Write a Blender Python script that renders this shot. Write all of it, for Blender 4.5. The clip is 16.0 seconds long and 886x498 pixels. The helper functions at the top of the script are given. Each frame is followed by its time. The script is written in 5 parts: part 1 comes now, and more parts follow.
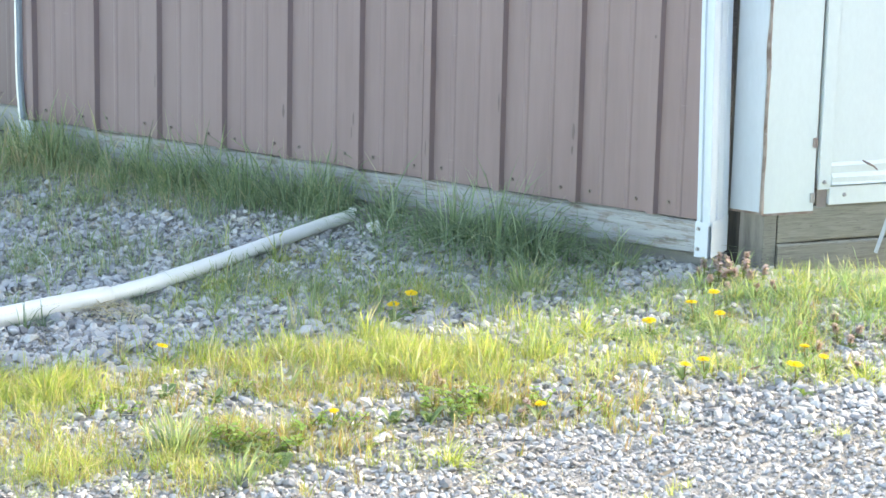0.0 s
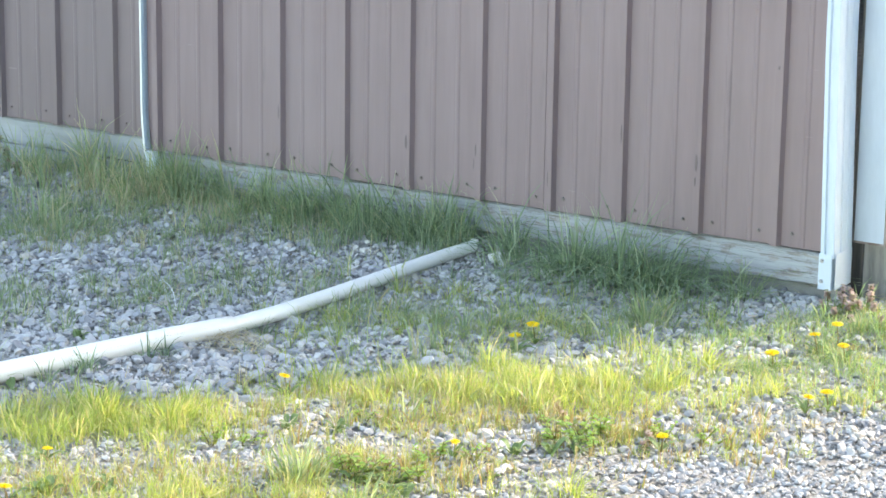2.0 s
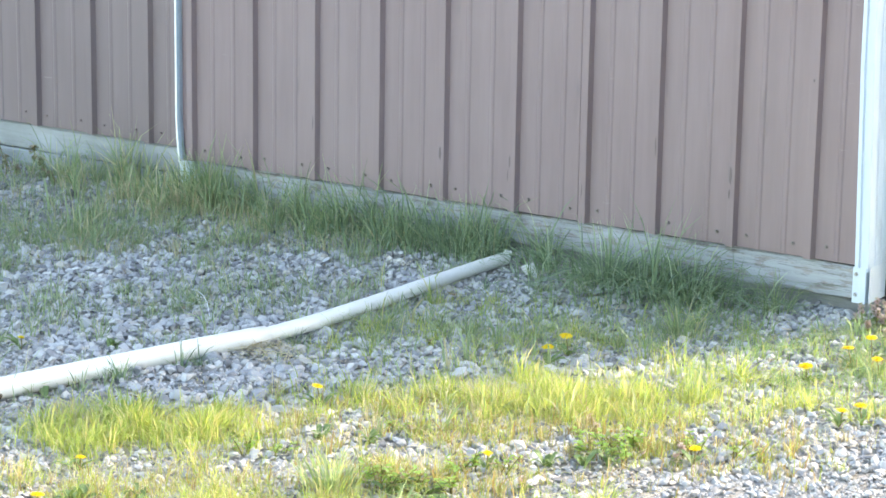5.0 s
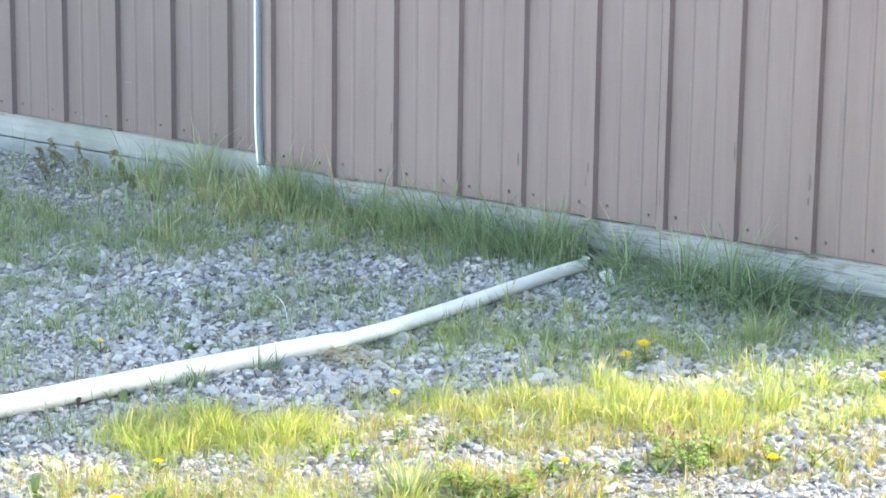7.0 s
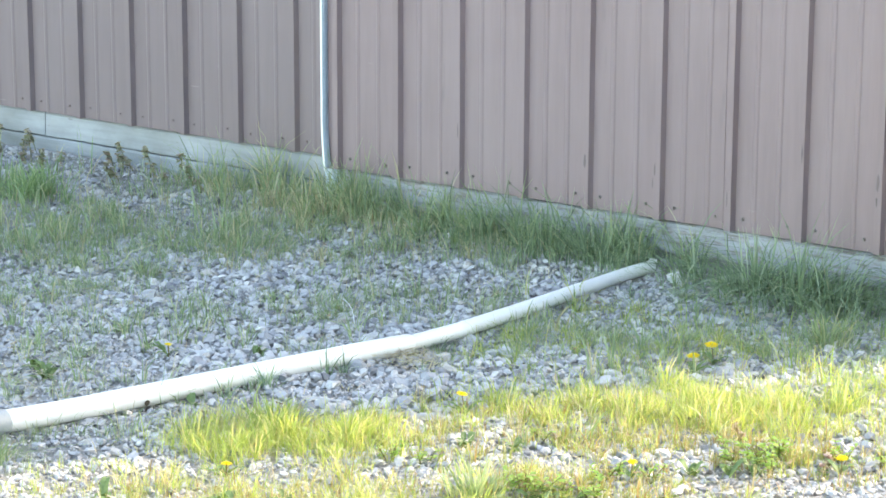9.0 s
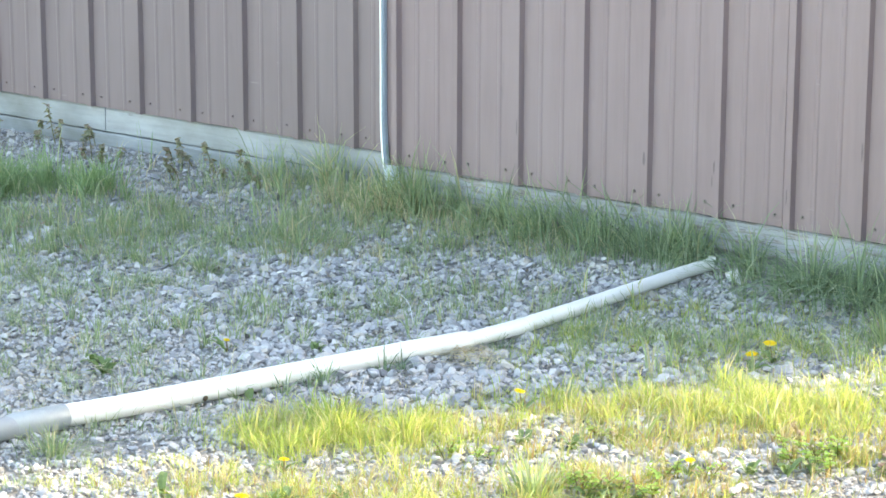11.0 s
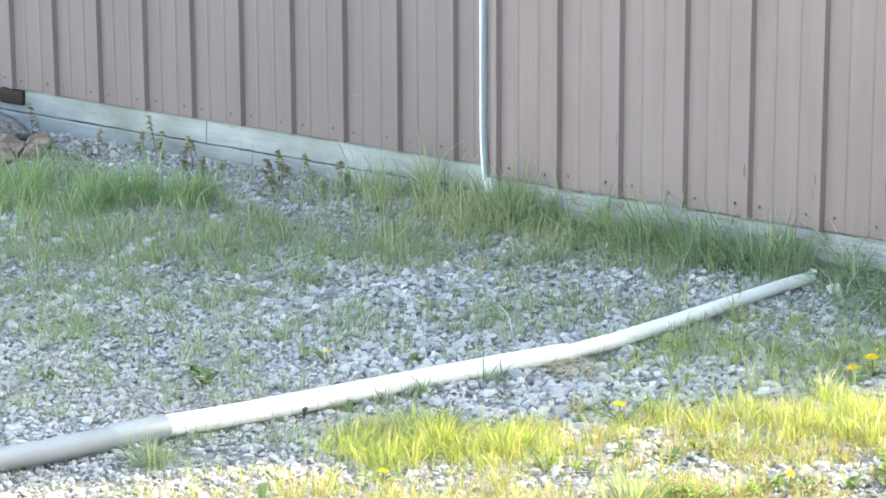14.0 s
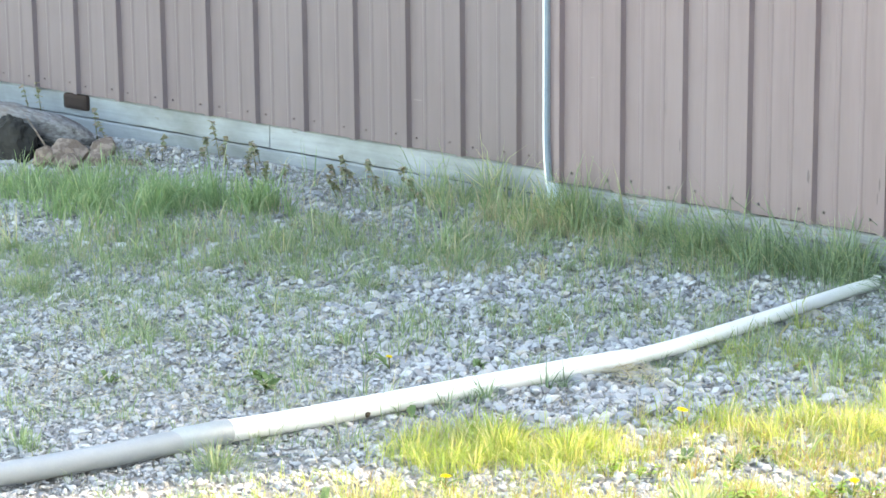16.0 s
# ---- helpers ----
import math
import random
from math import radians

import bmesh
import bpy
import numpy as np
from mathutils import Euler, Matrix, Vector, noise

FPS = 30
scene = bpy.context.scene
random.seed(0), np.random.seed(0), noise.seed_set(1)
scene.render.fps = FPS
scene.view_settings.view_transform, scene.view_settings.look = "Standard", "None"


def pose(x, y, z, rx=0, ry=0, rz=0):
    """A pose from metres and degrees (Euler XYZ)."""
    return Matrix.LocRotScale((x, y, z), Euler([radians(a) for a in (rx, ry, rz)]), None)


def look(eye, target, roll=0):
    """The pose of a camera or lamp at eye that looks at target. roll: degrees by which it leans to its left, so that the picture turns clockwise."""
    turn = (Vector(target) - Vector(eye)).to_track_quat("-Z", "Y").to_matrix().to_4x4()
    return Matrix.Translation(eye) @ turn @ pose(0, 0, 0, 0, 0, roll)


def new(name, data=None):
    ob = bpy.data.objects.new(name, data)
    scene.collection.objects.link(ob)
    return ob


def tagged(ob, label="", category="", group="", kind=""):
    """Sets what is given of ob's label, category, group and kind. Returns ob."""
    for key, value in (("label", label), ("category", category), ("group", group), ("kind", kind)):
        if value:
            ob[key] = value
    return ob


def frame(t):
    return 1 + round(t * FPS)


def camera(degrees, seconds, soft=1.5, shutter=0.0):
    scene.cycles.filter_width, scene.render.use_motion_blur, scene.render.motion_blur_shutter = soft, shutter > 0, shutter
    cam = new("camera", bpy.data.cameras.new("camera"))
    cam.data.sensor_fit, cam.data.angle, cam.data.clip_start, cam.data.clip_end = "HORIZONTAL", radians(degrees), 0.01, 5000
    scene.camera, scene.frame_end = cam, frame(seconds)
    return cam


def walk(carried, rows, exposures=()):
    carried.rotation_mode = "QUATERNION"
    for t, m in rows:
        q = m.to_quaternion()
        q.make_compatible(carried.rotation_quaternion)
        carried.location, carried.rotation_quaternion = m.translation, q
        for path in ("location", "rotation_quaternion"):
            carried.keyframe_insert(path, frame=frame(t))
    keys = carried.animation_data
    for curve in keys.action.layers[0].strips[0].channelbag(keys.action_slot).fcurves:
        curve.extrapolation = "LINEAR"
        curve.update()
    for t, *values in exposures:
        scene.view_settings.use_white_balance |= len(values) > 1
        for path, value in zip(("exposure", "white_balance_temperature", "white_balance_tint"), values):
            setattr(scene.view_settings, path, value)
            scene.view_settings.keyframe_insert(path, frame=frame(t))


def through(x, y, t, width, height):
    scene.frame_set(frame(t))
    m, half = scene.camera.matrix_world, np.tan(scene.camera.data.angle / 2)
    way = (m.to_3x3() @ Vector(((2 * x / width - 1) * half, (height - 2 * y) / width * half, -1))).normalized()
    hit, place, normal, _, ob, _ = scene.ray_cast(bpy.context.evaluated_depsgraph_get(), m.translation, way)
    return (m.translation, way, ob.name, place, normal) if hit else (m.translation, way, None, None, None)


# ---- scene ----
# ---------------------------------------------------------------- camera
EYE = Vector((2.675, -6.060, 1.787))


def aim(pan, tilt, lean):
    """Camera pose at EYE: pan left from +y, tilt downwards, lean, in degrees."""
    return Matrix.Translation(EYE) @ pose(0, 0, 0, 90 - tilt, 0, pan) @ pose(0, 0, 0, 0, 0, lean)


cam = camera(19.233, 16.0, soft=1.6)
walk(cam, [
    (0.0, aim(29.563, 14.638, 1.271)),
    (0.5, aim(30.158, 14.444, 1.196)),
    (1.0, aim(30.715, 13.941, 1.201)),
    (1.5, aim(31.258, 13.935, 0.981)),
    (2.0, aim(32.330, 14.005, 0.774)),
    (2.5, aim(32.364, 14.275, 0.665)),
    (3.0, aim(32.483, 14.127, 0.690)),
    (3.5, aim(32.714, 13.803, 0.768)),
    (6.0, aim(33.680, 13.795, 1.133)),
    (6.5, aim(34.415, 13.685, 1.041)),
    (7.0, aim(34.847, 13.668, 0.758)),
    (7.5, aim(35.238, 13.617, 0.640)),
    (8.0, aim(35.686, 13.683, 0.731)),
    (8.5, aim(36.007, 13.655, 0.446)),
    (11.0, aim(37.669, 13.695, 0.150)),
    (11.5, aim(37.911, 13.722, 0.253)),
    (12.0, aim(38.124, 13.660, 0.066)),
    (12.5, aim(38.453, 13.682, 0.059)),
    (13.0, aim(38.816, 13.689, 0.051)),
    (13.5, aim(39.208, 13.349, -0.046)),
    (14.0, aim(39.912, 13.429, -0.255)),
    (14.5, aim(40.295, 13.534, -0.476)),
    (15.0, aim(40.658, 13.124, -0.348)),
    (15.5, aim(40.956, 13.275, -0.438)),
    (16.0, aim(41.326, 13.304, -0.512)),
], exposures=[(0.0, 2.72, 8000, 8), (3.5, 2.82, 8000, 8), (8.5, 3.01, 8100, 8), (13.0, 3.07, 8500, 8), (16.0, 3.18, 8700, 8)])

# ---------------------------------------------------------------- light
SUN_X, SUN_Y, SUN_EL = 0.520, 0.854, radians(29)
world = bpy.data.worlds.new("sky")
scene.world = world
world.use_nodes = True
wn = world.node_tree.nodes
sky = wn.new("ShaderNodeTexSky")
sky.sky_type = "NISHITA"
sky.sun_disc = False
sky.sun_elevation = SUN_EL
sky.sun_rotation = math.atan2(SUN_X, SUN_Y)
world.node_tree.links.new(sky.outputs[0], wn["Background"].inputs[0])
wn["Background"].inputs[1].default_value = 0.15

sun_data = bpy.data.lights.new("sun", "SUN")
sun_data.energy = 1.30
sun_data.angle = radians(0.55)
sun_data.color = (1.0, 0.955, 0.90)
sun = new("sun", sun_data)
sun.matrix_world = look(Vector((SUN_X * math.cos(SUN_EL), SUN_Y * math.cos(SUN_EL), math.sin(SUN_EL))) * 20, (0, 0, 0))


# ---------------------------------------------------------------- materials
def mat(name, colour, rough=0.6, metal=0.0, sheen=0.4):
    m = bpy.data.materials.new(name)
    m.use_nodes = True
    b = m.node_tree.nodes["Principled BSDF"]
    b.inputs["Base Color"].default_value = (*colour, 1)
    b.inputs["Roughness"].default_value = rough
    b.inputs["Metallic"].default_value = metal
    b.inputs["Specular IOR Level"].default_value = sheen
    return m


def node(m, kind, **values):
    n = m.node_tree.nodes.new(kind)
    for k, v in values.items():
        n.inputs[k].default_value = v
    return n


def link(m, a, b):
    m.node_tree.links.new(a, b)


def bsdf(m):
    return m.node_tree.nodes["Principled BSDF"]


def coords(m, scale=(1, 1, 1), space="Object"):
    c = m.node_tree.nodes.new("ShaderNodeTexCoord")
    p = node(m, "ShaderNodeMapping", Scale=scale)
    link(m, c.outputs[space], p.inputs[0])
    return p.outputs[0]


def noise_tex(m, vec, scale, detail=4.0, rough=0.6):
    n = node(m, "ShaderNodeTexNoise", Scale=scale, Detail=detail, Roughness=rough)
    link(m, vec, n.inputs["Vector"])
    return n.outputs["Fac"]


def ramp(m, fac, stops):
    r = m.node_tree.nodes.new("ShaderNodeValToRGB")
    while len(r.color_ramp.elements) < len(stops):
        r.color_ramp.elements.new(0.5)
    for e, (pos, col) in zip(r.color_ramp.elements, stops):
        e.position = pos
        e.color = (*col, 1)
    link(m, fac, r.inputs[0])
    return r.outputs[0]


def mix(m, fac, a, b, how="MIX"):
    n = m.node_tree.nodes.new("ShaderNodeMix")
    n.data_type = "RGBA"
    n.blend_type = how
    for value, socket in ((fac, n.inputs[0]), (a, n.inputs[6]), (b, n.inputs[7])):
        if isinstance(value, (int, float)):
            socket.default_value = value
        elif isinstance(value, tuple):
            socket.default_value = (*value, 1)
        else:
            link(m, value, socket)
    return n.outputs[2]


def bump(m, fac, strength, distance):
    b = node(m, "ShaderNodeBump", Strength=strength, Distance=distance)
    link(m, fac, b.inputs["Height"])
    link(m, b.outputs[0], bsdf(m).inputs["Normal"])


def paint(m, socket):
    link(m, socket, bsdf(m).inputs["Base Color"])


def worn(name, colour, dark, rough, scale=(1, 1, 1), fine=60.0, coarse=3.0, spread=(0.35, 0.7), depth=0.0006, spots=0.35):
    """Paint or stone with broad stains, fine grain and a little relief."""
    m = mat(name, colour, rough)
    v = coords(m, scale)
    big = noise_tex(m, v, coarse, 5)
    small = noise_tex(m, v, fine, 6, 0.7)
    c = mix(m, ramp(m, big, [(spread[0], (0, 0, 0)), (spread[1], (1, 1, 1))]), dark, colour)
    c = mix(m, spots, c, ramp(m, small, [(0.3, tuple(x * 0.72 for x in colour)), (0.7, tuple(min(1, x * 1.2) for x in colour))]))
    paint(m, c)
    bump(m, small, 0.6, depth)
    return m



def siding(name, low, high, pale):
    """Weathered brown paint on steel: vertical streaks, broad fading, smudges."""
    m = mat(name, high, 0.42)
    streak = noise_tex(m, coords(m, (6, 6, 0.5)), 3.0, 5, 0.65)
    blot = noise_tex(m, coords(m), 1.6, 4, 0.6)
    grain = noise_tex(m, coords(m), 220, 3, 0.6)
    c = ramp(m, streak, [(0.3, low), (0.7, high)])
    c = mix(m, ramp(m, blot, [(0.4, (0, 0, 0)), (0.75, (0.5, 0.5, 0.5))]), c, pale)
    smudge = noise_tex(m, coords(m, (9, 9, 1.4)), 2.2, 3, 0.55)
    c = mix(m, ramp(m, smudge, [(0.66, (0, 0, 0)), (0.74, (0.4, 0.4, 0.4))]), c, (0.15, 0.12, 0.125))
    scratch = noise_tex(m, coords(m, (5, 5, 40)), 2.0, 2, 0.5)
    c = mix(m, ramp(m, scratch, [(0.745, (0, 0, 0)), (0.77, (0.35, 0.35, 0.35))]), c, (0.36, 0.31, 0.31))
    paint(m, c)
    bump(m, grain, 0.15, 0.0004)
    return m


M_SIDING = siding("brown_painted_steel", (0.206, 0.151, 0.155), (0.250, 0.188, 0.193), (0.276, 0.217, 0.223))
# Same siding, about a fifth darker, for the wall that stands back.
M_SIDING_DARKER = siding("darker_brown_steel", (0.170, 0.131, 0.136), (0.205, 0.161, 0.168), (0.222, 0.181, 0.188))

M_TRIM = worn("white_painted_metal", (0.60, 0.68, 0.76), (0.50, 0.58, 0.66), 0.38, (1, 1, 0.25), 80, 4, depth=0.0002, spots=0.15)
M_TRIM_DARK = worn("grey_metal_and_edge_shade", (0.42, 0.50, 0.58), (0.33, 0.4, 0.47), 0.4, depth=0.0002)
M_DOOR = worn("cream_white_paint", (0.68, 0.75, 0.76), (0.62, 0.69, 0.71), 0.45, (1, 1, 0.4), 90, 2.5, depth=0.0002, spots=0.12)
M_SCUFF = worn("grey_brown_scuff", (0.13, 0.105, 0.105), (0.19, 0.15, 0.15), 0.8, (8, 8, 8))
M_RUST = worn("rusty_edge", (0.20, 0.145, 0.125), (0.42, 0.38, 0.36), 0.8, (4, 4, 4), 60, 6, (0.4, 0.6))
M_SCREW = mat("weathered_screw", (0.23, 0.20, 0.19), 0.45, 0.6)
M_SCREW_B = mat("brown_painted_screw", (0.18, 0.138, 0.135), 0.5)
M_SCREW_W = mat("grey_screw", (0.42, 0.43, 0.45), 0.4, 0.7)

M_BOARD = mat("peeling_white_board", (0.6, 0.6, 0.58), 0.75)
fibre = noise_tex(M_BOARD, coords(M_BOARD, (1.5, 8, 24)), 4.0, 7, 0.7)
patch = noise_tex(M_BOARD, coords(M_BOARD, (1, 1, 4.0)), 13.0, 8, 0.75)
bare = ramp(M_BOARD, fibre, [(0.32, (0.13, 0.115, 0.105)), (0.5, (0.27, 0.25, 0.235)), (0.7, (0.40, 0.38, 0.365))])
white = ramp(M_BOARD, fibre, [(0.25, (0.265, 0.275, 0.29)), (0.6, (0.375, 0.40, 0.425))])
c = mix(M_BOARD, ramp(M_BOARD, patch, [(0.515, (0, 0, 0)), (0.565, (0.95, 0.95, 0.95))]), white, bare)
line = noise_tex(M_BOARD, coords(M_BOARD, (0.8, 6, 40)), 3.0, 3, 0.5)
crack = ramp(M_BOARD, line, [(0.0, (0, 0, 0)), (0.484, (0, 0, 0)), (0.496, (0.9, 0.9, 0.9)), (0.508, (0, 0, 0)), (1.0, (0, 0, 0))])
paint(M_BOARD, mix(M_BOARD, crack, c, (0.09, 0.083, 0.078)))
bump(M_BOARD, mix(M_BOARD, 0.5, fibre, patch), 0.8, 0.002)

M_WHITEWASH = mat("stained_whitewashed_board", (0.36, 0.39, 0.40), 0.8)
fibre = noise_tex(M_WHITEWASH, coords(M_WHITEWASH, (1.2, 8, 20)), 4.0, 6, 0.65)
cloud = noise_tex(M_WHITEWASH, coords(M_WHITEWASH, (1, 1, 1.6)), 3.2, 5, 0.6)
c = ramp(M_WHITEWASH, cloud, [(0.32, (0.205, 0.215, 0.21)), (0.5, (0.285, 0.305, 0.31)), (0.68, (0.37, 0.395, 0.415))])
c = mix(M_WHITEWASH, 0.55, c, ramp(M_WHITEWASH, fibre, [(0.3, (0.74, 0.74, 0.73)), (0.6, (1, 1, 1))]), "MULTIPLY")
chip = noise_tex(M_WHITEWASH, coords(M_WHITEWASH, (1, 1, 2)), 15.0, 4, 0.6)
paint(M_WHITEWASH, mix(M_WHITEWASH, ramp(M_WHITEWASH, chip, [(0.66, (0, 0, 0)), (0.71, (0.7, 0.7, 0.7))]), c, (0.20, 0.185, 0.17)))
bump(M_WHITEWASH, fibre, 0.6, 0.0015)

M_WOOD = mat("grey_treated_wood", (0.3, 0.27, 0.22), 0.8)
fibre = noise_tex(M_WOOD, coords(M_WOOD, (2.5, 2.5, 70)), 5.0, 8, 0.75)
blot = noise_tex(M_WOOD, coords(M_WOOD, (1, 1, 2)), 9.0, 5)
c = ramp(M_WOOD, fibre, [(0.3, (0.15, 0.146, 0.125)), (0.5, (0.25, 0.245, 0.215)), (0.7, (0.33, 0.325, 0.29))])
c = mix(M_WOOD, ramp(M_WOOD, blot, [(0.45, (0, 0, 0)), (0.8, (0.6, 0.6, 0.6))]), c, (0.17, 0.172, 0.15))
split = noise_tex(M_WOOD, coords(M_WOOD, (1.5, 1.5, 30)), 4.0, 2, 0.5)
split = ramp(M_WOOD, split, [(0.0, (0, 0, 0)), (0.488, (0, 0, 0)), (0.497, (0.8, 0.8, 0.8)), (0.506, (0, 0, 0)), (1.0, (0, 0, 0))])
paint(M_WOOD, mix(M_WOOD, split, c, (0.06, 0.055, 0.05)))
bump(M_WOOD, fibre, 0.7, 0.0015)

M_POST_L = worn("taupe_faded_metal", (0.30, 0.26, 0.25), (0.24, 0.21, 0.20), 0.6)
M_POST = worn("grey_stained_post", (0.30, 0.285, 0.26), (0.10, 0.095, 0.09), 0.85, (7, 7, 0.8), 40, 4, (0.36, 0.6), 0.001)
M_TAR = worn("tar_stained_wood", (0.035, 0.033, 0.031), (0.11, 0.10, 0.092), 0.9, (16, 16, 0.9), 40, 4, (0.42, 0.66), 0.001)
M_CONCRETE = worn("old_concrete", (0.30, 0.30, 0.29), (0.19, 0.19, 0.185), 0.9, depth=0.002)
M_PVC = worn("white_plastic_pipe", (0.83, 0.835, 0.81), (0.74, 0.745, 0.715), 0.35, (2, 2, 2), 120, 5, depth=0.0001, spots=0.12)
M_PVC_GREY = worn("grey_plastic_pipe", (0.285, 0.31, 0.33), (0.245, 0.27, 0.285), 0.34, (2, 2, 2), 90, 5, depth=0.0001, spots=0.15)
M_COUPLING = worn("pale_grey_plastic_coupling", (0.325, 0.365, 0.38), (0.28, 0.315, 0.33), 0.32, (3, 3, 3), 90, 9, (0.4, 0.6), 0.0003, 0.25)
M_INK = mat("faded_print", (0.60, 0.53, 0.50), 0.7)
M_MUD = worn("dried_mud", (0.10, 0.075, 0.05), (0.06, 0.045, 0.03), 0.95)
M_ROOF = worn("roof_steel", (0.2, 0.16, 0.15), (0.15, 0.12, 0.11), 0.5)
M_LOG = mat("weathered_log", (0.25, 0.24, 0.245), 0.9)
fibre = noise_tex(M_LOG, coords(M_LOG, (1.6, 13, 13)), 5.0, 8, 0.75)
patch = noise_tex(M_LOG, coords(M_LOG, (1, 2, 2)), 7.0, 5, 0.6)
c = ramp(M_LOG, fibre, [(0.34, (0.055, 0.05, 0.05)), (0.46, (0.18, 0.17, 0.17)), (0.6, (0.30, 0.295, 0.305)), (0.75, (0.42, 0.415, 0.43))])
paint(M_LOG, mix(M_LOG, ramp(M_LOG, patch, [(0.5, (0, 0, 0)), (0.62, (0.7, 0.7, 0.7))]), c, (0.20, 0.155, 0.13)))
bump(M_LOG, fibre, 1.0, 0.01)
# Near black, for the shade in the hollow by the log.
M_LOG_SHADE = worn("log_hollow_shade", (0.035, 0.033, 0.03), (0.015, 0.015, 0.014), 0.95, depth=0.003)
M_SKY_BLOCK = worn("dark_sky_block", (0.04, 0.055, 0.025), (0.02, 0.03, 0.015), 0.9, depth=0.02)
M_RUSTBRICK = worn("dark_brown_block", (0.05, 0.03, 0.024), (0.022, 0.015, 0.012), 0.9)


def island_variation(m, stops):
    g = m.node_tree.nodes.new("ShaderNodeNewGeometry")
    return ramp(m, g.outputs["Random Per Island"], stops)


M_STONE = mat("crushed_limestone", (0.4, 0.4, 0.4), 0.95, 0.0, 0.12)
c = island_variation(M_STONE, [(0.0, (0.185, 0.185, 0.191)), (0.14, (0.316, 0.316, 0.327)), (0.35, (0.414, 0.414, 0.422)), (0.62, (0.480, 0.476, 0.474)), (0.80, (0.545, 0.537, 0.523)), (0.92, (0.469, 0.425, 0.371)), (1.0, (0.621, 0.610, 0.589))])
grain = noise_tex(M_STONE, coords(M_STONE), 130, 5, 0.7)
paint(M_STONE, mix(M_STONE, 0.6, c, ramp(M_STONE, grain, [(0.3, (0.72, 0.72, 0.72)), (0.7, (1.1, 1.1, 1.1))]), "MULTIPLY"))
bump(M_STONE, grain, 0.7, 0.0015)

M_ROCK = worn("tan_field_stone", (0.33, 0.25, 0.20), (0.085, 0.052, 0.04), 0.9, (3, 3, 3), 30, 13, (0.45, 0.56), 0.008, 0.5)
M_PALE = worn("pale_limestone", (0.66, 0.66, 0.65), (0.50, 0.50, 0.50), 0.95, (3, 3, 3), 40, 6, depth=0.003)
M_ROCK_DARK = worn("dark_field_stone", (0.12, 0.12, 0.125), (0.07, 0.07, 0.07), 0.9, (3, 3, 3), 30, 4, depth=0.004)

M_GROUND = mat("gravelly_soil", (0.2, 0.18, 0.16), 0.95, 0.0, 0.1)
v = coords(M_GROUND)
big = noise_tex(M_GROUND, v, 1.2, 5)
small = noise_tex(M_GROUND, v, 70, 6, 0.75)
cells = node(M_GROUND, "ShaderNodeTexVoronoi", Scale=45.0)
link(M_GROUND, v, cells.inputs["Vector"])
c = ramp(M_GROUND, cells.outputs["Color"], [(0.2, (0.34, 0.33, 0.315)), (0.6, (0.42, 0.41, 0.395)), (0.9, (0.49, 0.48, 0.46))])
c = mix(M_GROUND, ramp(M_GROUND, big, [(0.4, (0, 0, 0)), (0.7, (0.7, 0.7, 0.7))]), c, (0.29, 0.25, 0.20))
paint(M_GROUND, mix(M_GROUND, 0.5, c, ramp(M_GROUND, small, [(0.3, (0.65, 0.65, 0.65)), (0.7, (1, 1, 1))]), "MULTIPLY"))
bump(M_GROUND, small, 1.0, 0.01)


def leafy(name, stops, through=0.5, rough=0.5, tone=(1.10, 1.06, 0.42)):
    """Thin leaves: light passes through them."""
    m = mat(name, stops[0][1], rough, 0.0, 0.2)
    c = island_variation(m, stops)
    paint(m, c)
    t = node(m, "ShaderNodeBsdfTranslucent")
    link(m, mix(m, 1.0, c, tone, "MULTIPLY"), t.inputs[0])
    s = node(m, "ShaderNodeMixShader", Fac=through)
    out = m.node_tree.nodes["Material Output"]
    link(m, bsdf(m).outputs[0], s.inputs[1])
    link(m, t.outputs[0], s.inputs[2])
    link(m, s.outputs[0], out.inputs[0])
    return m


M_GRASS = leafy("green_grass", [(0.0, (0.215, 0.295, 0.185)), (0.35, (0.29, 0.375, 0.245)), (0.68, (0.365, 0.45, 0.31)), (0.82, (0.45, 0.50, 0.37)), (0.92, (0.52, 0.48, 0.37)), (1.0, (0.58, 0.53, 0.44))], 0.5, 0.5, (1.05, 1.06, 0.55))
# Thin grass, made yellower and paler to carry sunlight in its colour.
M_GRASS_SUN_TONE = leafy("thin_grass_sun_toned", [(0.0, (0.26, 0.38, 0.14)), (0.4, (0.39, 0.48, 0.20)), (0.72, (0.50, 0.56, 0.27)), (0.86, (0.60, 0.56, 0.34)), (1.0, (0.68, 0.60, 0.44))], 0.55)
M_GRASS_DEEP = leafy("deep_green_grass", [(0.0, (0.165, 0.24, 0.175)), (0.4, (0.25, 0.34, 0.245)), (0.8, (0.365, 0.455, 0.345)), (0.94, (0.48, 0.56, 0.46)), (1.0, (0.50, 0.48, 0.38))], 0.5, 0.5, (1.0, 1.06, 0.6))
M_GRASS_FRESH = leafy("fresh_green_grass", [(0.0, (0.22, 0.325, 0.185)), (0.5, (0.305, 0.42, 0.255)), (0.88, (0.40, 0.50, 0.33)), (1.0, (0.52, 0.52, 0.38))], 0.5, 0.5, (1.0, 1.06, 0.55))
M_SORREL = leafy("sorrel", [(0.0, (0.38, 0.24, 0.15)), (0.3, (0.40, 0.34, 0.16)), (0.6, (0.28, 0.37, 0.12)), (1.0, (0.48, 0.42, 0.28))], 0.4, 0.5, (1.06, 1.0, 0.6))
M_STRAW = leafy("dry_straw", [(0.0, (0.40, 0.33, 0.24)), (0.5, (0.52, 0.45, 0.34)), (1.0, (0.68, 0.62, 0.50))], 0.35)
